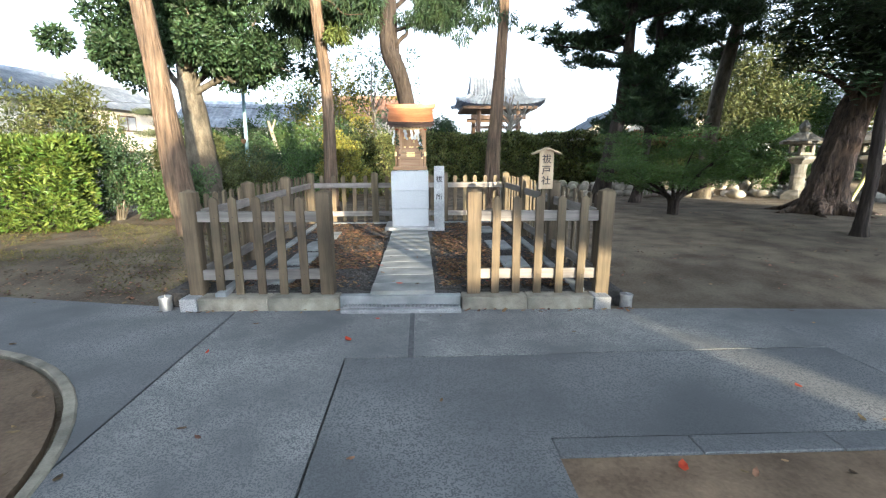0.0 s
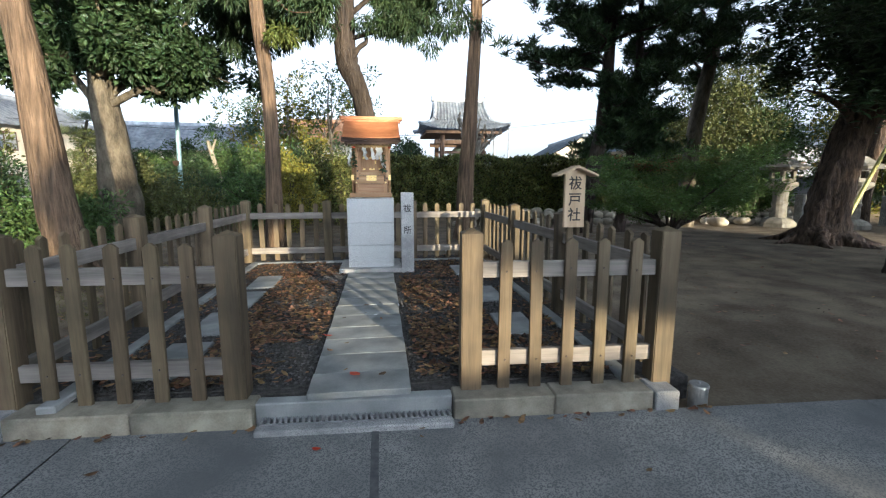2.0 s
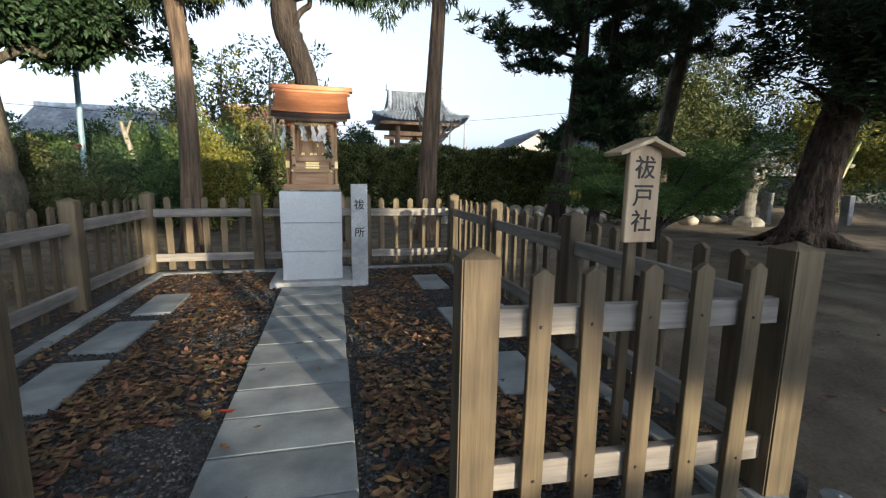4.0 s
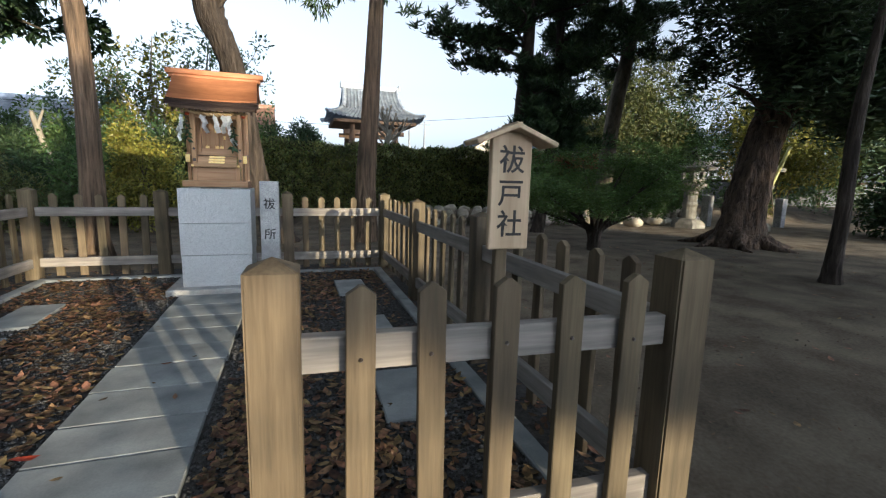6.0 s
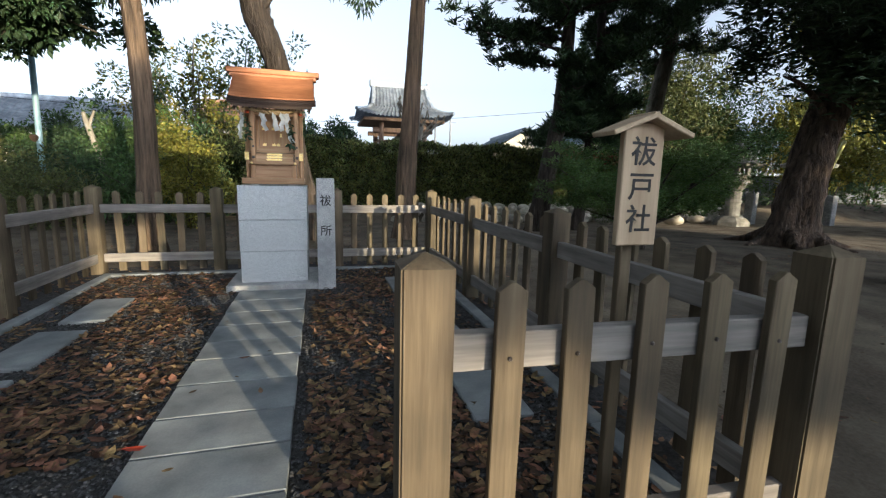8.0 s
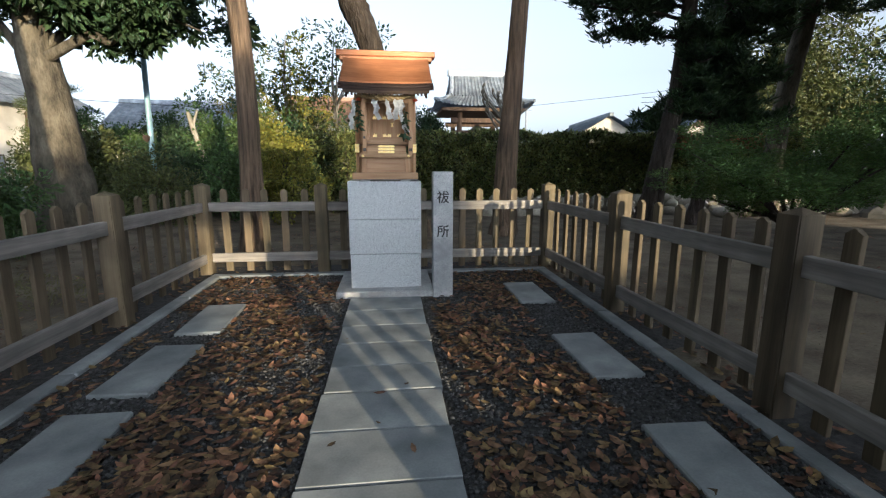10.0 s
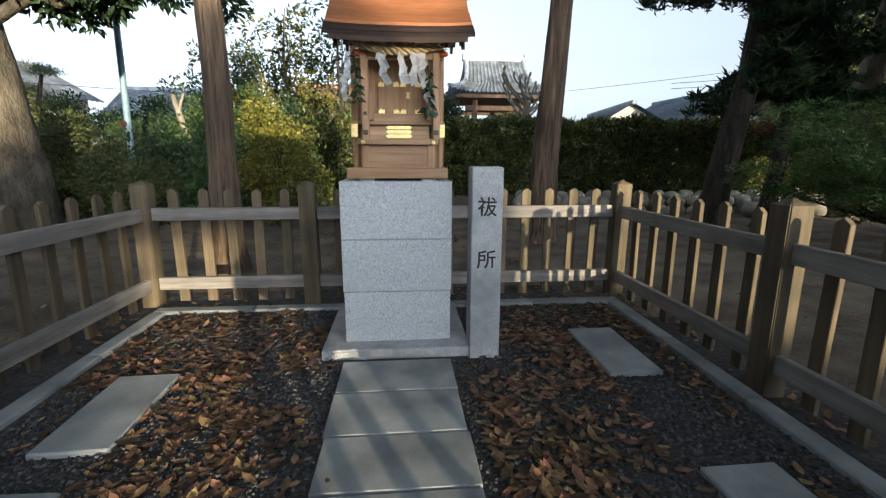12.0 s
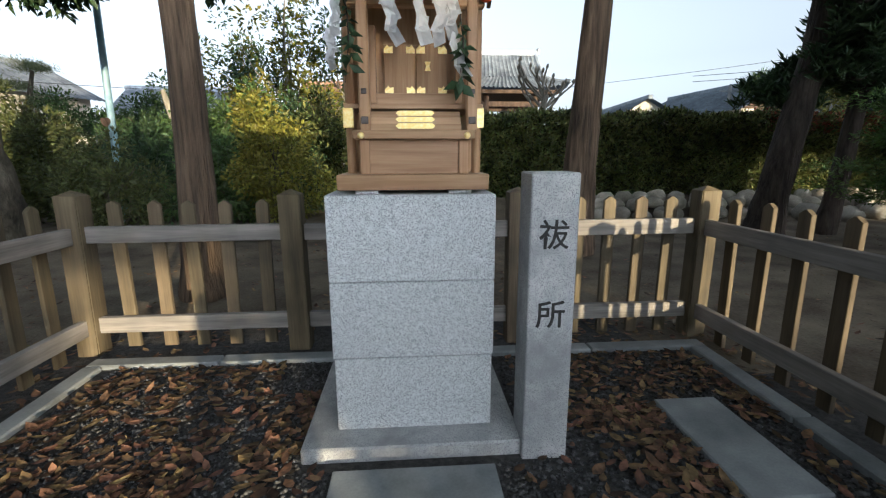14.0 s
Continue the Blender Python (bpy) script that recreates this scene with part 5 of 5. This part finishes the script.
for s in (-1, 1):
    boxpart("ridge_end", (s * 2.05, 0, 7.7), (0.16, 0.45, 0.46), TILE, bt, 0.05)
    bm = bmesh.new()
    prism(bm, [(-1.5, 5.85), (1.5, 5.85), (0.7, 6.6), (0, 7.5), (-0.7, 6.6)], -0.06, 0.06)
    part("gable", bm, TIMBER_DARK, bt).matrix_basis = pose(s * 1.85, 0, 0, 0, 0, 90)
    for f in (-1, 1):
        bm = bmesh.new()
        for k in range(5):
            (h0, d0, z0, _), (h1, d1, z1, _) = upper[k], upper[k + 1]
            cyl(bm, (s * (h0 - 0.06), f * d0, z0 + 0.08), (s * (h1 - 0.06), f * d1, z1 + 0.08), 0.13, 0.13, 8)
        part("verge_ridge", bm, TILE, bt)
        bm = bmesh.new()
        for k in range(4):
            (h0, d0, z0, l0), (h1, d1, z1, l1) = skirt[k], skirt[k + 1]
            cyl(bm, (s * h0, f * d0, z0 + l0 + 0.06), (s * h1, f * d1, z1 + l1 + 0.06), 0.12, 0.12, 8)
        part("hip_ridge", bm, TILE, bt)
boxpart("eave_underside", (0, 0, 5.0), (5.6, 4.8, 0.22), TIMBER_DARK, bt, 0.02)
boxpart("beam", (0, -1.6, 4.35), (4.2, 0.25, 0.3), TIMBER_DARK, bt, 0.01)
boxpart("beam", (0, 1.6, 4.35), (4.2, 0.25, 0.3), TIMBER_DARK, bt, 0.01)
boxpart("beam", (0, -1.6, 3.6), (3.6, 0.2, 0.2), TIMBER_DARK, bt, 0.01)
for x in (-1.5, 1.5):
    for y in (-1.6, 1.6):
        bm = bmesh.new()
        cyl(bm, (x * 1.08, y * 1.08, -0.1), (x, y, 5.0), 0.2, 0.18, 14)
        part("pillar", bm, TIMBER_DARK, bt)
bm = bmesh.new()
for z0, z1, r0, r1 in ((2.6, 3.9, 0.6, 0.5), (3.9, 4.1, 0.5, 0.25)):
    cyl(bm, (0, 0, z0), (0, 0, z1), r0, r1, 20)
part("bell", bm, mat("green_bronze", (0.06, 0.08, 0.07), (0.12, 0.14, 0.12), 5, 0.5, 0.2, metal=0.5), bt)

# pollarded bare tree before the tower
rr = random.Random(250)
lim = [[((-0.2, 0, -0.1), 0.2), ((-0.1, 0, 1.5), 0.15), ((0, 0, 2.6), 0.13), ((0.2, 0, 3.4), 0.10)]]
for k in range(11):
    a = rr.uniform(-1.2, 1.4)
    p0 = np.array((0.05, 0, rr.uniform(2.4, 3.4)))
    p1 = p0 + np.array((math.sin(a) * 0.85, rr.uniform(-0.4, 0.4), 0.6))
    p2 = p1 + np.array((math.sin(a) * 0.5, rr.uniform(-0.3, 0.3), rr.uniform(0.2, 0.7)))
    lim.append([(tuple(p0), 0.05), (tuple(p1), 0.04), (tuple(p2), 0.03), (tuple(p2 + np.array((0.03, 0, 0.1))), 0.055), (tuple(p2 + np.array((0.05, 0, 0.2))), 0.03)])
    lim.append([(tuple(p1), 0.035), (tuple(p1 + np.array((-0.25, 0.1, 0.35))), 0.028), (tuple(p1 + np.array((-0.25, 0.1, 0.5))), 0.05), (tuple(p1 + np.array((-0.25, 0.1, 0.6))), 0.02)])
tree("pollarded_tree", "bare pollarded tree with knobbly limb ends", (4.75, 24.0, 0), lim, PALEWOOD, 251)


# ---- houses, poles, wires ----
def house(label, at, turn, w, d, h, rise, roof, walls, rows=14, over=0.7, storeys=1, gable=None):
    hs = thing("house", label, "house", at, turn)
    boxpart("wall", (0, 0, h / 2 - 0.1), (w, d, h), walls, hs, 0.02)
    for s in (-1, 1):
        bm = bmesh.new()
        n = int(w * 3)
        vr = []
        for i in range(7):
            k = i / 6
            vr.append([bm.verts.new(((j / (2 * n) - 0.5) * (w + 2 * over), s * (d / 2 + over) * (1 - k), h - 0.25 + (rise + 0.25) * k + (0.06 if j % 2 else 0))) for j in range(2 * n + 1)])
        for a, b in zip(vr[:-1], vr[1:]):
            for j in range(2 * n):
                bm.faces.new((a[j], a[j + 1], b[j + 1], b[j]))
        bmesh.ops.solidify(bm, geom=bm.faces[:], thickness=0.14)
        part("roof", bm, roof, hs)
    boxpart("roof_ridge", (0, 0, h + rise + 0.05), (w + 2 * over + 0.1, 0.4, 0.35), roof, hs, 0.04)
    for s in (-1, 1):
        bm = bmesh.new()
        prism(bm, [(-d / 2, h - 0.1), (d / 2, h - 0.1), (0, h + rise - 0.1)], -0.06, 0.06)
        part("gable", bm, gable or walls, hs).matrix_basis = pose(s * (w / 2 - 0.06), 0, 0, 0, 0, 90)
    for k in range(int(w // 3)):
        x = -w / 2 + 1.5 + 3 * k
        for f in range(storeys):
            z = h * (f + 0.55) / storeys
            wd = boxpart("window", (x, -d / 2 - 0.02, z), (1.5, 0.08, 1.1), TIMBER_DARK, hs, 0.01)
            boxpart("sill", (x, -d / 2 - 0.06, z - 0.6), (1.7, 0.12, 0.08), PLASTER, wd, 0.01)
            boxpart("pane", (x - 0.36, -d / 2 - 0.07, z), (0.62, 0.02, 0.9), WALLGREY, wd, 0.004)
            boxpart("pane", (x + 0.36, -d / 2 - 0.07, z), (0.62, 0.02, 0.9), WALLGREY, wd, 0.004)
    return hs


house("two-storey house with pale walls and silver tiled roof behind the garden", (-25.0, 32.5, 0), 76, 14, 7, 4.9, 1.9, TILE, PLASTER, storeys=2)
house("old house with broad silver tiled roof", (-16.5, 46, 0), 5, 9, 7, 4.2, 2.2, TILE, PLASTER)
house("house with terracotta roof far behind the shrubs", (-4.5, 46, 0), 0, 6.5, 6, 5.0, 1.9, BRICKROOF, PLASTER)
house("blue-grey tiled house with a pale gable beyond the hedge", (20.7, 51.5, 0), -96.6, 12, 6, 4.1, 1.8, TILE_BLUE, PLASTER)
house("long house with blue-grey tiled roof and dark gable beyond the hedge", (26.7, 45.5, 0), -87.2, 14, 8, 4.5, 2.2, TILE_BLUE, PLASTER, gable=TIMBER_DARK)
house("dark house behind the trees", (33, 36, 0), 20, 12, 7, 4.2, 2.2, TILE_BLUE, WALLGREY)

palm = tree("palm_tree", "small fan palm above the hedge", (24.5, 38.5, 0), [[((0, 0, 0), 0.25), ((0.1, 0, 3), 0.22), ((0, 0, 5.6), 0.24)]], BARK_GREY, 261)
r = np.random.RandomState(262)
n = 900
d = r.normal(size=(26, 3))
d[:, 2] = np.abs(d[:, 2]) - 0.3
d /= np.linalg.norm(d, axis=1, keepdims=True)
hubs = np.array((0, 0, 5.7)) + d * 0.7
p = np.repeat(hubs, 34, 0)
w = np.repeat(d, 34, 0) + r.normal(size=(26 * 34, 3)) * 0.55
leaves("crown", p, w, 0.75, LEAF_MID, palm, width=0.07, seed=263)


def pole(label, at, h, r0, m, arms=0, lean=0.0):
    pl = thing("utility_pole" if arms else "lamp_pole", label, "pole", at)
    bm = bmesh.new()
    cyl(bm, (0, 0, -0.2), (lean, 0, h), r0, r0 * 0.75, 12)
    part("shaft", bm, m, pl)
    for k in range(arms):
        boxpart("crossarm", (0, 0, h - 0.4 - 0.7 * k), (1.6 - 0.3 * k, 0.1, 0.1), m, pl, 0.01)
    if not arms:
        bm = bmesh.new()
        cyl(bm, (-0.04, -0.12, 1.95), (0.0, -0.02, 2.0), 0.09, 0.05, 12)
        part("speaker", bm, TIMBER_DARK, pl)


pole("pale blue painted steel pole among the shrubs", (-5.9, 17.0, 0), 7.5, 0.07, POLEPAINT, 0, 0.1)
pole("distant concrete utility pole", (15.2, 62, 0), 9.3, 0.16, WALLGREY, 2)
pole("distant concrete utility pole", (19.5, 70, 0), 9.6, 0.16, WALLGREY, 1)
pole("concrete utility pole beside the long house", (23.4, 40.2, 0), 6.2, 0.14, WALLGREY, 1)
for k, (p0, p1, sag) in enumerate([((-30, 30, 5.6), (4, 41, 5.3), 0.5), ((4, 41, 5.3), (50, 30, 11), 0.6), ((16, 33, 5.6), (40, 33, 8.5), 0.3), ((16, 33, 5.3), (40, 33, 8.0), 0.3)]):
    ws = thing("overhead_wire", "thin dark overhead cable", "cable")
    line = []
    for i in range(9):
        s = i / 8
        line.append(((p0[0] + (p1[0] - p0[0]) * s, p0[1] + (p1[1] - p0[1]) * s, p0[2] + (p1[2] - p0[2]) * s - sag * 4 * s * (1 - s)), 0.014))
    tubes("cable", [line], WIRE, ws, seg=5, rough=0)

# boundary wall and stone posts beyond the big tree
bw = thing("boundary_wall", "grey block wall with dark coping beyond the trees", "wall", (26, 23, 0), -38)
boxpart("wall", (0, 0, 0.75), (30, 0.2, 1.7), WALLGREY, bw, 0.01)
boxpart("coping", (0, 0, 1.65), (30.1, 0.32, 0.12), TIMBER_DARK, bw, 0.02)
for x, y, h in ((14.0, 15.4, 1.0), (16.6, 14.8, 0.95), (13.6, 18.0, 1.9)):
    tagged(boxpart("stone_post", (0, 0, 0), (0.26 if h < 1.5 else 0.8, 0.26, h + 0.2), GRANITE_GREY, None, 0.02), "short square stone post in sun", "stone post").matrix_basis = pose(x, y, h / 2 - 0.1, 0, 0, 8)
for k, (x, y, rx, rz, lm) in enumerate([(14.2, 19.8, 2.0, 3.4, LEAF_OLIVE), (19.5, 17.0, 2.6, 3.9, LEAF_YELLOW), (17, 21, 2.4, 2.6, LEAF_MID), (21, 19, 2.6, 3.0, LEAF_BLUE), (24, 15, 2.6, 2.8, LEAF_OLIVE), (19, 25, 3.0, 3.6, LEAF_YELLOW), (27, 20, 3.0, 3.6, LEAF_MID), (17, 10.5, 1.6, 0.7, LEAF_DARK)]):
    shrub("broad leafy tree beyond the precinct", (x, y, 0), (rx, 2.0, rz), lm, 270 + 4 * k, 110, 130, 0.16, 0.55, name="backdrop_tree", stems=4)
t = tree("slanting_trunk", "second leaning tree trunk behind the massive tree", (15.6, 14.9, 0), [[((0, 0, -0.2), 0.36), ((0.12, 0, 0.8), 0.23), ((0.35, 0, 2.2), 0.2), ((0.7, 0, 4.5), 0.15)]], BARK_PINE, 300)
pole_b = thing("bamboo_prop", "yellow-green slanting bamboo prop beside the tree", "prop", (12.6, 12.6, 0))
tubes("bamboo", [[((-0.3, 0, -0.05), 0.05), ((0.3, 0, 1.2), 0.05), ((0.9, 0, 2.4), 0.045)]], mat("yellow_bamboo", (0.35, 0.36, 0.12), (0.5, 0.5, 0.2), 6, 0.5, 0), pole_b, seg=10, rough=0.02)

# unseen grove added south-east of the court, crowns placed to break the low sun
for k, (a, c_, rx, cz, rz, clumps, low, off) in enumerate(SHADE_TREES):
    x, y = a * S_WAY[0] + c_ * S_SIDE[0], a * S_WAY[1] + c_ * S_SIDE[1]
    t = tree("grove_tree", "unseen evergreen tree added across the forecourt to break the low sun", (x, y, -0.15), [[((0, 0, -0.2), 0.26), ((0, 0, 0.6), 0.16), ((off * 0.3 * S_SIDE[0], off * 0.3 * S_SIDE[1], cz * 0.75), 0.12), ((off * S_SIDE[0], off * S_SIDE[1], cz + rz * 0.7), 0.04)]], BARK_GREY, 311 + k)
    c = shell((off * S_SIDE[0], off * S_SIDE[1], cz), (rx, rx, rz), clumps, 320 + k, 0.15)
    c[:, 2] = np.maximum(c[:, 2], max(0.2, low))
    p, w = clumped(c, 60, 0.34, 330 + k)
    leaves("crown", p, w, 0.26, LEAF_DARK, t, width=0.6, seed=340 + k)
# added trees out of view that close off the forecourt
for k, (x, y, rx, cz) in enumerate(UNSEEN_TREES):
    t = tree("grove_tree", "unseen tall evergreen tree added round the forecourt", (x, y, -0.15), [[((0, 0, -0.2), 0.5), ((0, 0, 0.6), 0.34), ((0.1, 0, cz), 0.25), ((0, 0.1, cz + 2), 0.1)]], BARK_GREY, 600 + k)
    c = shell((0, 0, cz), (rx, rx, cz - 0.6), 150, 610 + k, 0.3)
    p, w = clumped(c, 50, 0.9, 620 + k)
    leaves("crown", p, w, 0.5, LEAF_DARK, t, width=0.6, seed=630 + k)
# added hedges out of view; their tops set where shade ends
for k, (a, c0, c1, hh) in enumerate(SHADE_HEDGES):
    cm, wd = (c0 + c1) / 2, c1 - c0
    hw_ = thing("forecourt_hedge", "unseen clipped hedge added across the forecourt to block low sun", "hedge", (a * S_WAY[0] + cm * S_SIDE[0], a * S_WAY[1] + cm * S_SIDE[1], -0.15), 180 - SUN_AZ, "forecourt hedges")
    boxpart("hedge_core", (0, 0, hh / 2), (wd, 0.6, hh), LEAF_HEDGE, hw_, 0)
    r = np.random.RandomState(350 + k)
    n = int(600 * wd)
    p = np.stack([r.uniform(-wd / 2, wd / 2, n), r.uniform(-0.45, 0.45, n), hh + r.normal(0.02, 0.08, n)], 1)
    leaves("foliage", p, r.normal(size=(n, 3)) + (0, 0, 0.8), 0.2, LEAF_HEDGE, hw_, width=0.5, seed=351 + k)

# ---- gravel stones and fallen leaves ----
def pebbles(name, n, x0, x1, y0, y1, z, size, m, label, seed):
    r = np.random.RandomState(seed)
    o = np.array([(1, 0, 0), (-1, 0, 0), (0, 1, 0), (0, -1, 0), (0, 0, 1), (0, 0, -1)], float)
    c = np.stack([r.uniform(x0, x1, n), r.uniform(y0, y1, n), np.full(n, z)], 1)
    keep = (np.abs(c[:, 0] + 0.008) > 0.35) & ~((np.abs(c[:, 0]) < 0.5) & (c[:, 1] > 8.98)) | (c[:, 1] < 4.86)
    keep &= c[:, 1] > 4.80 - 0.042 * (c[:, 0] - 1.4) + 0.28
    c = c[keep]
    n = len(c)
    s = size * r.uniform(0.5, 1.25, (n, 1, 1)) * np.stack([r.uniform(0.8, 1.3, n), r.uniform(0.7, 1.1, n), r.uniform(0.45, 0.8, n)], 1)[:, None, :]
    a = r.uniform(0, 6.28, n)
    v = o[None] * s * r.uniform(0.8, 1.2, (n, 6, 1))
    x = v[:, :, 0] * np.cos(a)[:, None] - v[:, :, 1] * np.sin(a)[:, None]
    y = v[:, :, 0] * np.sin(a)[:, None] + v[:, :, 1] * np.cos(a)[:, None]
    v = np.stack([x, y, v[:, :, 2]], 2) + c[:, None, :]
    f = np.array([(0, 2, 4), (2, 1, 4), (1, 3, 4), (3, 0, 4), (2, 0, 5), (1, 2, 5), (3, 1, 5), (0, 3, 5)])
    me = bpy.data.meshes.new(name)
    me.vertices.add(6 * n)
    me.vertices.foreach_set("co", v.astype(np.float32).ravel())
    tri = (np.arange(n)[:, None, None] * 6 + f[None]).reshape(-1)
    me.loops.add(len(tri))
    me.loops.foreach_set("vertex_index", tri.astype(np.int32))
    me.polygons.add(len(tri) // 3)
    me.polygons.foreach_set("loop_start", (np.arange(len(tri) // 3) * 3).astype(np.int32))
    me.update(calc_edges=True)
    ob = new(name, me)
    return tagged(finish(ob, m), label, "gravel", kind="stuff")


pebbles("gravel", 52000, -1.86, 1.84, 4.88, 10.02, 0.004, 0.0135, PEBBLE, "loose dark grey gravel stones", 400)


def litter(name, pts, size, m, label, seed, z=None):
    """Curled fallen leaves lying at pts."""
    r = np.random.RandomState(seed)
    pts = np.asarray(pts, float)
    n = len(pts)
    a = r.uniform(0, 6.28, n)
    L = size * r.uniform(0.6, 1.35, n)
    W = L * r.uniform(0.35, 0.55, n)
    curl = L * r.uniform(0.03, 0.26, n)
    tilt = r.normal(0, 0.16, n)
    cx, sx = np.cos(a), np.sin(a)
    prof = [(-0.5, 0, 0.5), (-0.22, 0.45, 0.3), (-0.22, -0.45, 0.3), (0.15, 0.5, 0.35), (0.15, -0.5, 0.35), (0.5, 0, 0.9), (-0.2, 0, 0.0), (0.15, 0, 0.05)]
    V = np.zeros((n, 8, 3))
    for i, (u, v, h) in enumerate(prof):
        lx, ly = u * L, v * W
        V[:, i, 0] = pts[:, 0] + lx * cx - ly * sx
        V[:, i, 1] = pts[:, 1] + lx * sx + ly * cx
        V[:, i, 2] = pts[:, 2] + 0.006 + h * curl + np.abs(tilt) * L * 0.3 + lx * tilt
    f = np.array([(0, 6, 1), (0, 2, 6), (1, 6, 7), (1, 7, 3), (2, 7, 6), (2, 4, 7), (3, 7, 5), (4, 5, 7)])
    me = bpy.data.meshes.new(name)
    me.vertices.add(8 * n)
    me.vertices.foreach_set("co", V.astype(np.float32).ravel())
    tri = (np.arange(n)[:, None, None] * 8 + f[None]).reshape(-1)
    me.loops.add(len(tri))
    me.loops.foreach_set("vertex_index", tri.astype(np.int32))
    me.polygons.add(len(tri) // 3)
    me.polygons.foreach_set("loop_start", (np.arange(len(tri) // 3) * 3).astype(np.int32))
    me.update(calc_edges=True)
    return tagged(finish(new(name, me), m), label, "fallen leaves", kind="stuff")


r = np.random.RandomState(410)
gp = np.stack([r.uniform(-10, -2.7, 16000), r.uniform(5.6, 10.5, 16000)], 1)
gp = np.array([(x, y, ground_z(x, y)) for x, y in gp if noise.noise((x * 0.9, y * 0.9, 2.0)) > -0.15])
gw = r.normal(size=gp.shape) * (1, 1, 0.3) + (0, 0, 0.7)
gr = leaves("grass", gp, gw, 0.055, leafmat("short_dry_grass", (0.09, 0.095, 0.025), (0.20, 0.18, 0.06)), None, width=0.14, seed=415)
tagged(gr, "short sparse olive grass and moss on soil", "grass", kind="stuff")


def drift(n, x0, x1, y0, y1, thr, seed, z=0.006):
    """Leaf places, gathered in drifts."""
    out = []
    q = np.random.RandomState(seed)
    while len(out) < n:
        x, y = q.uniform(x0, x1), q.uniform(y0, y1)
        if noise.noise((x * 1.3, y * 1.3, seed)) * 0.5 + 0.5 + q.normal(0, 0.12) > thr:
            zz = z if z is not None else ground_z(x, y) + 0.004
            out.append((x, y, zz + q.uniform(0, 0.008)))
    return out


pts = []
for k, (n, x0, x1, y0, y1, thr) in enumerate(((1500, 0.40, 1.24, 5.6, 8.7, 0.42), (260, 1.62, 1.82, 5.0, 10.0, 0.4), (420, 0.55, 1.82, 9.2, 10.0, 0.42), (420, 0.40, 1.25, 8.5, 9.4, 0.55), (750, 0.40, 1.80, 5.0, 6.2, 0.45), (900, -1.28, -0.88, 5.6, 9.7, 0.45), (620, -0.86, -0.38, 6.0, 8.5, 0.48), (620, -1.86, -0.8, 8.75, 10.0, 0.4), (260, -1.86, -1.63, 5.0, 10.0, 0.4), (700, -1.3, -0.38, 5.0, 6.6, 0.55), (350, -1.0, -0.4, 8.3, 9.6, 0.6))):
    pts += drift(n, x0, x1, y0, y1, thr, 3 + k)
pts = [p for p in pts if not (abs(p[0] + 0.008) < 0.36 and p[1] > 4.85) and not (abs(p[0]) < 0.5 and p[1] > 9.0)]
pts = [p for p in pts if not any(abs(p[0] - sx) < 0.19 and abs(p[1] - sy) < 0.36 for sx, sy in [(1.43, 9.03), (1.43, 7.48), (1.43, 6.28), (-1.45, 8.52), (-1.47, 7.56), (-1.46, 6.65), (-1.45, 5.72)]) or r.uniform() < 0.06]
pts = [p for p in pts if p[1] > kerb_y(p[0]) + 0.3]
pts += drift(260, 1.97, 2.3, 5.1, 10.6, 0.45, 15, -0.008) + drift(260, -2.4, -2.0, 5.2, 10.6, 0.45, 16, -0.008) + drift(200, -2.2, 2.2, 10.16, 10.65, 0.45, 17, -0.008)
litter("fallen_leaves", pts, 0.066, LITTER, "dry brown leaves lying on gravel", 411)
pts = drift(2200, -9, -2.6, 5.6, 13, 0.52, 7, None) + drift(900, -2.5, 2.4, 10.5, 16, 0.5, 8, None) + drift(900, 2.4, 12, 5.2, 15, 0.58, 9, None) + drift(500, -6, -2.5, 5.3, 6.6, 0.4, 10, None)
litter("fallen_leaves", pts, 0.06, LITTER, "dry brown leaves scattered on soil", 412)
pts = drift(2600, 2.6, 13, 5.0, 15, 0.5, 11, None) + drift(900, -9, -2.6, 5.6, 12, 0.45, 12, None)
litter("soil_litter", pts, 0.028, mat("small_brown_debris", (0.05, 0.035, 0.022), (0.15, 0.10, 0.06), 20, 0.9, 0, island=0.5), "small dry debris on trodden soil", 414)
pts = [(x, y, PZ + 0.004) for x, y in zip(r.uniform(-4, 4, 26), r.uniform(1.5, 4.7, 26))] + [(-4.0 + rr_ * math.cos(a_), 1.75 + rr_ * math.sin(a_), PZ + 0.01) for rr_, a_ in zip(r.uniform(0.8, 2.25, 120), r.uniform(-0.5, 2.4, 120))] + [(x, y, PZ - 0.01) for x, y in zip(r.uniform(1, 6, 90), r.uniform(0.5, 2.3, 90))] + [(x, kerb_y(x) - abs(r.normal(0, 0.04)) - 0.01, PZ + 0.005) for x in r.uniform(-2.6, 2.4, 60)] + [(r.uniform(-0.3, 0.3), r.uniform(5, 8.9), 0.035) for _ in range(10)]
litter("fallen_leaves", pts, 0.06, LITTER, "stray dry leaves on the paving", 413)
for x, y, z in ((-1.55, 3.9, PZ), (1.5, 2.35, PZ), (2.5, 2.2, PZ), (2.75, 3.1, PZ), (-0.24, 4.6, PZ), (-0.33, 6.02, 0.033), (-0.05, 5.2, 0.033), (-0.45, 4.1, PZ), (0.95, 5.3, 0.01)):
    o = litter("red_leaf", [(0, 0, 0)], 0.085, REDLEAF, "single red fallen leaf", int(100 * x + 1000))
    o["kind"] = "thing"
    o["category"] = "leaf"
    o["group"] = "red leaves"
    o.location = (x, y, z + 0.004)
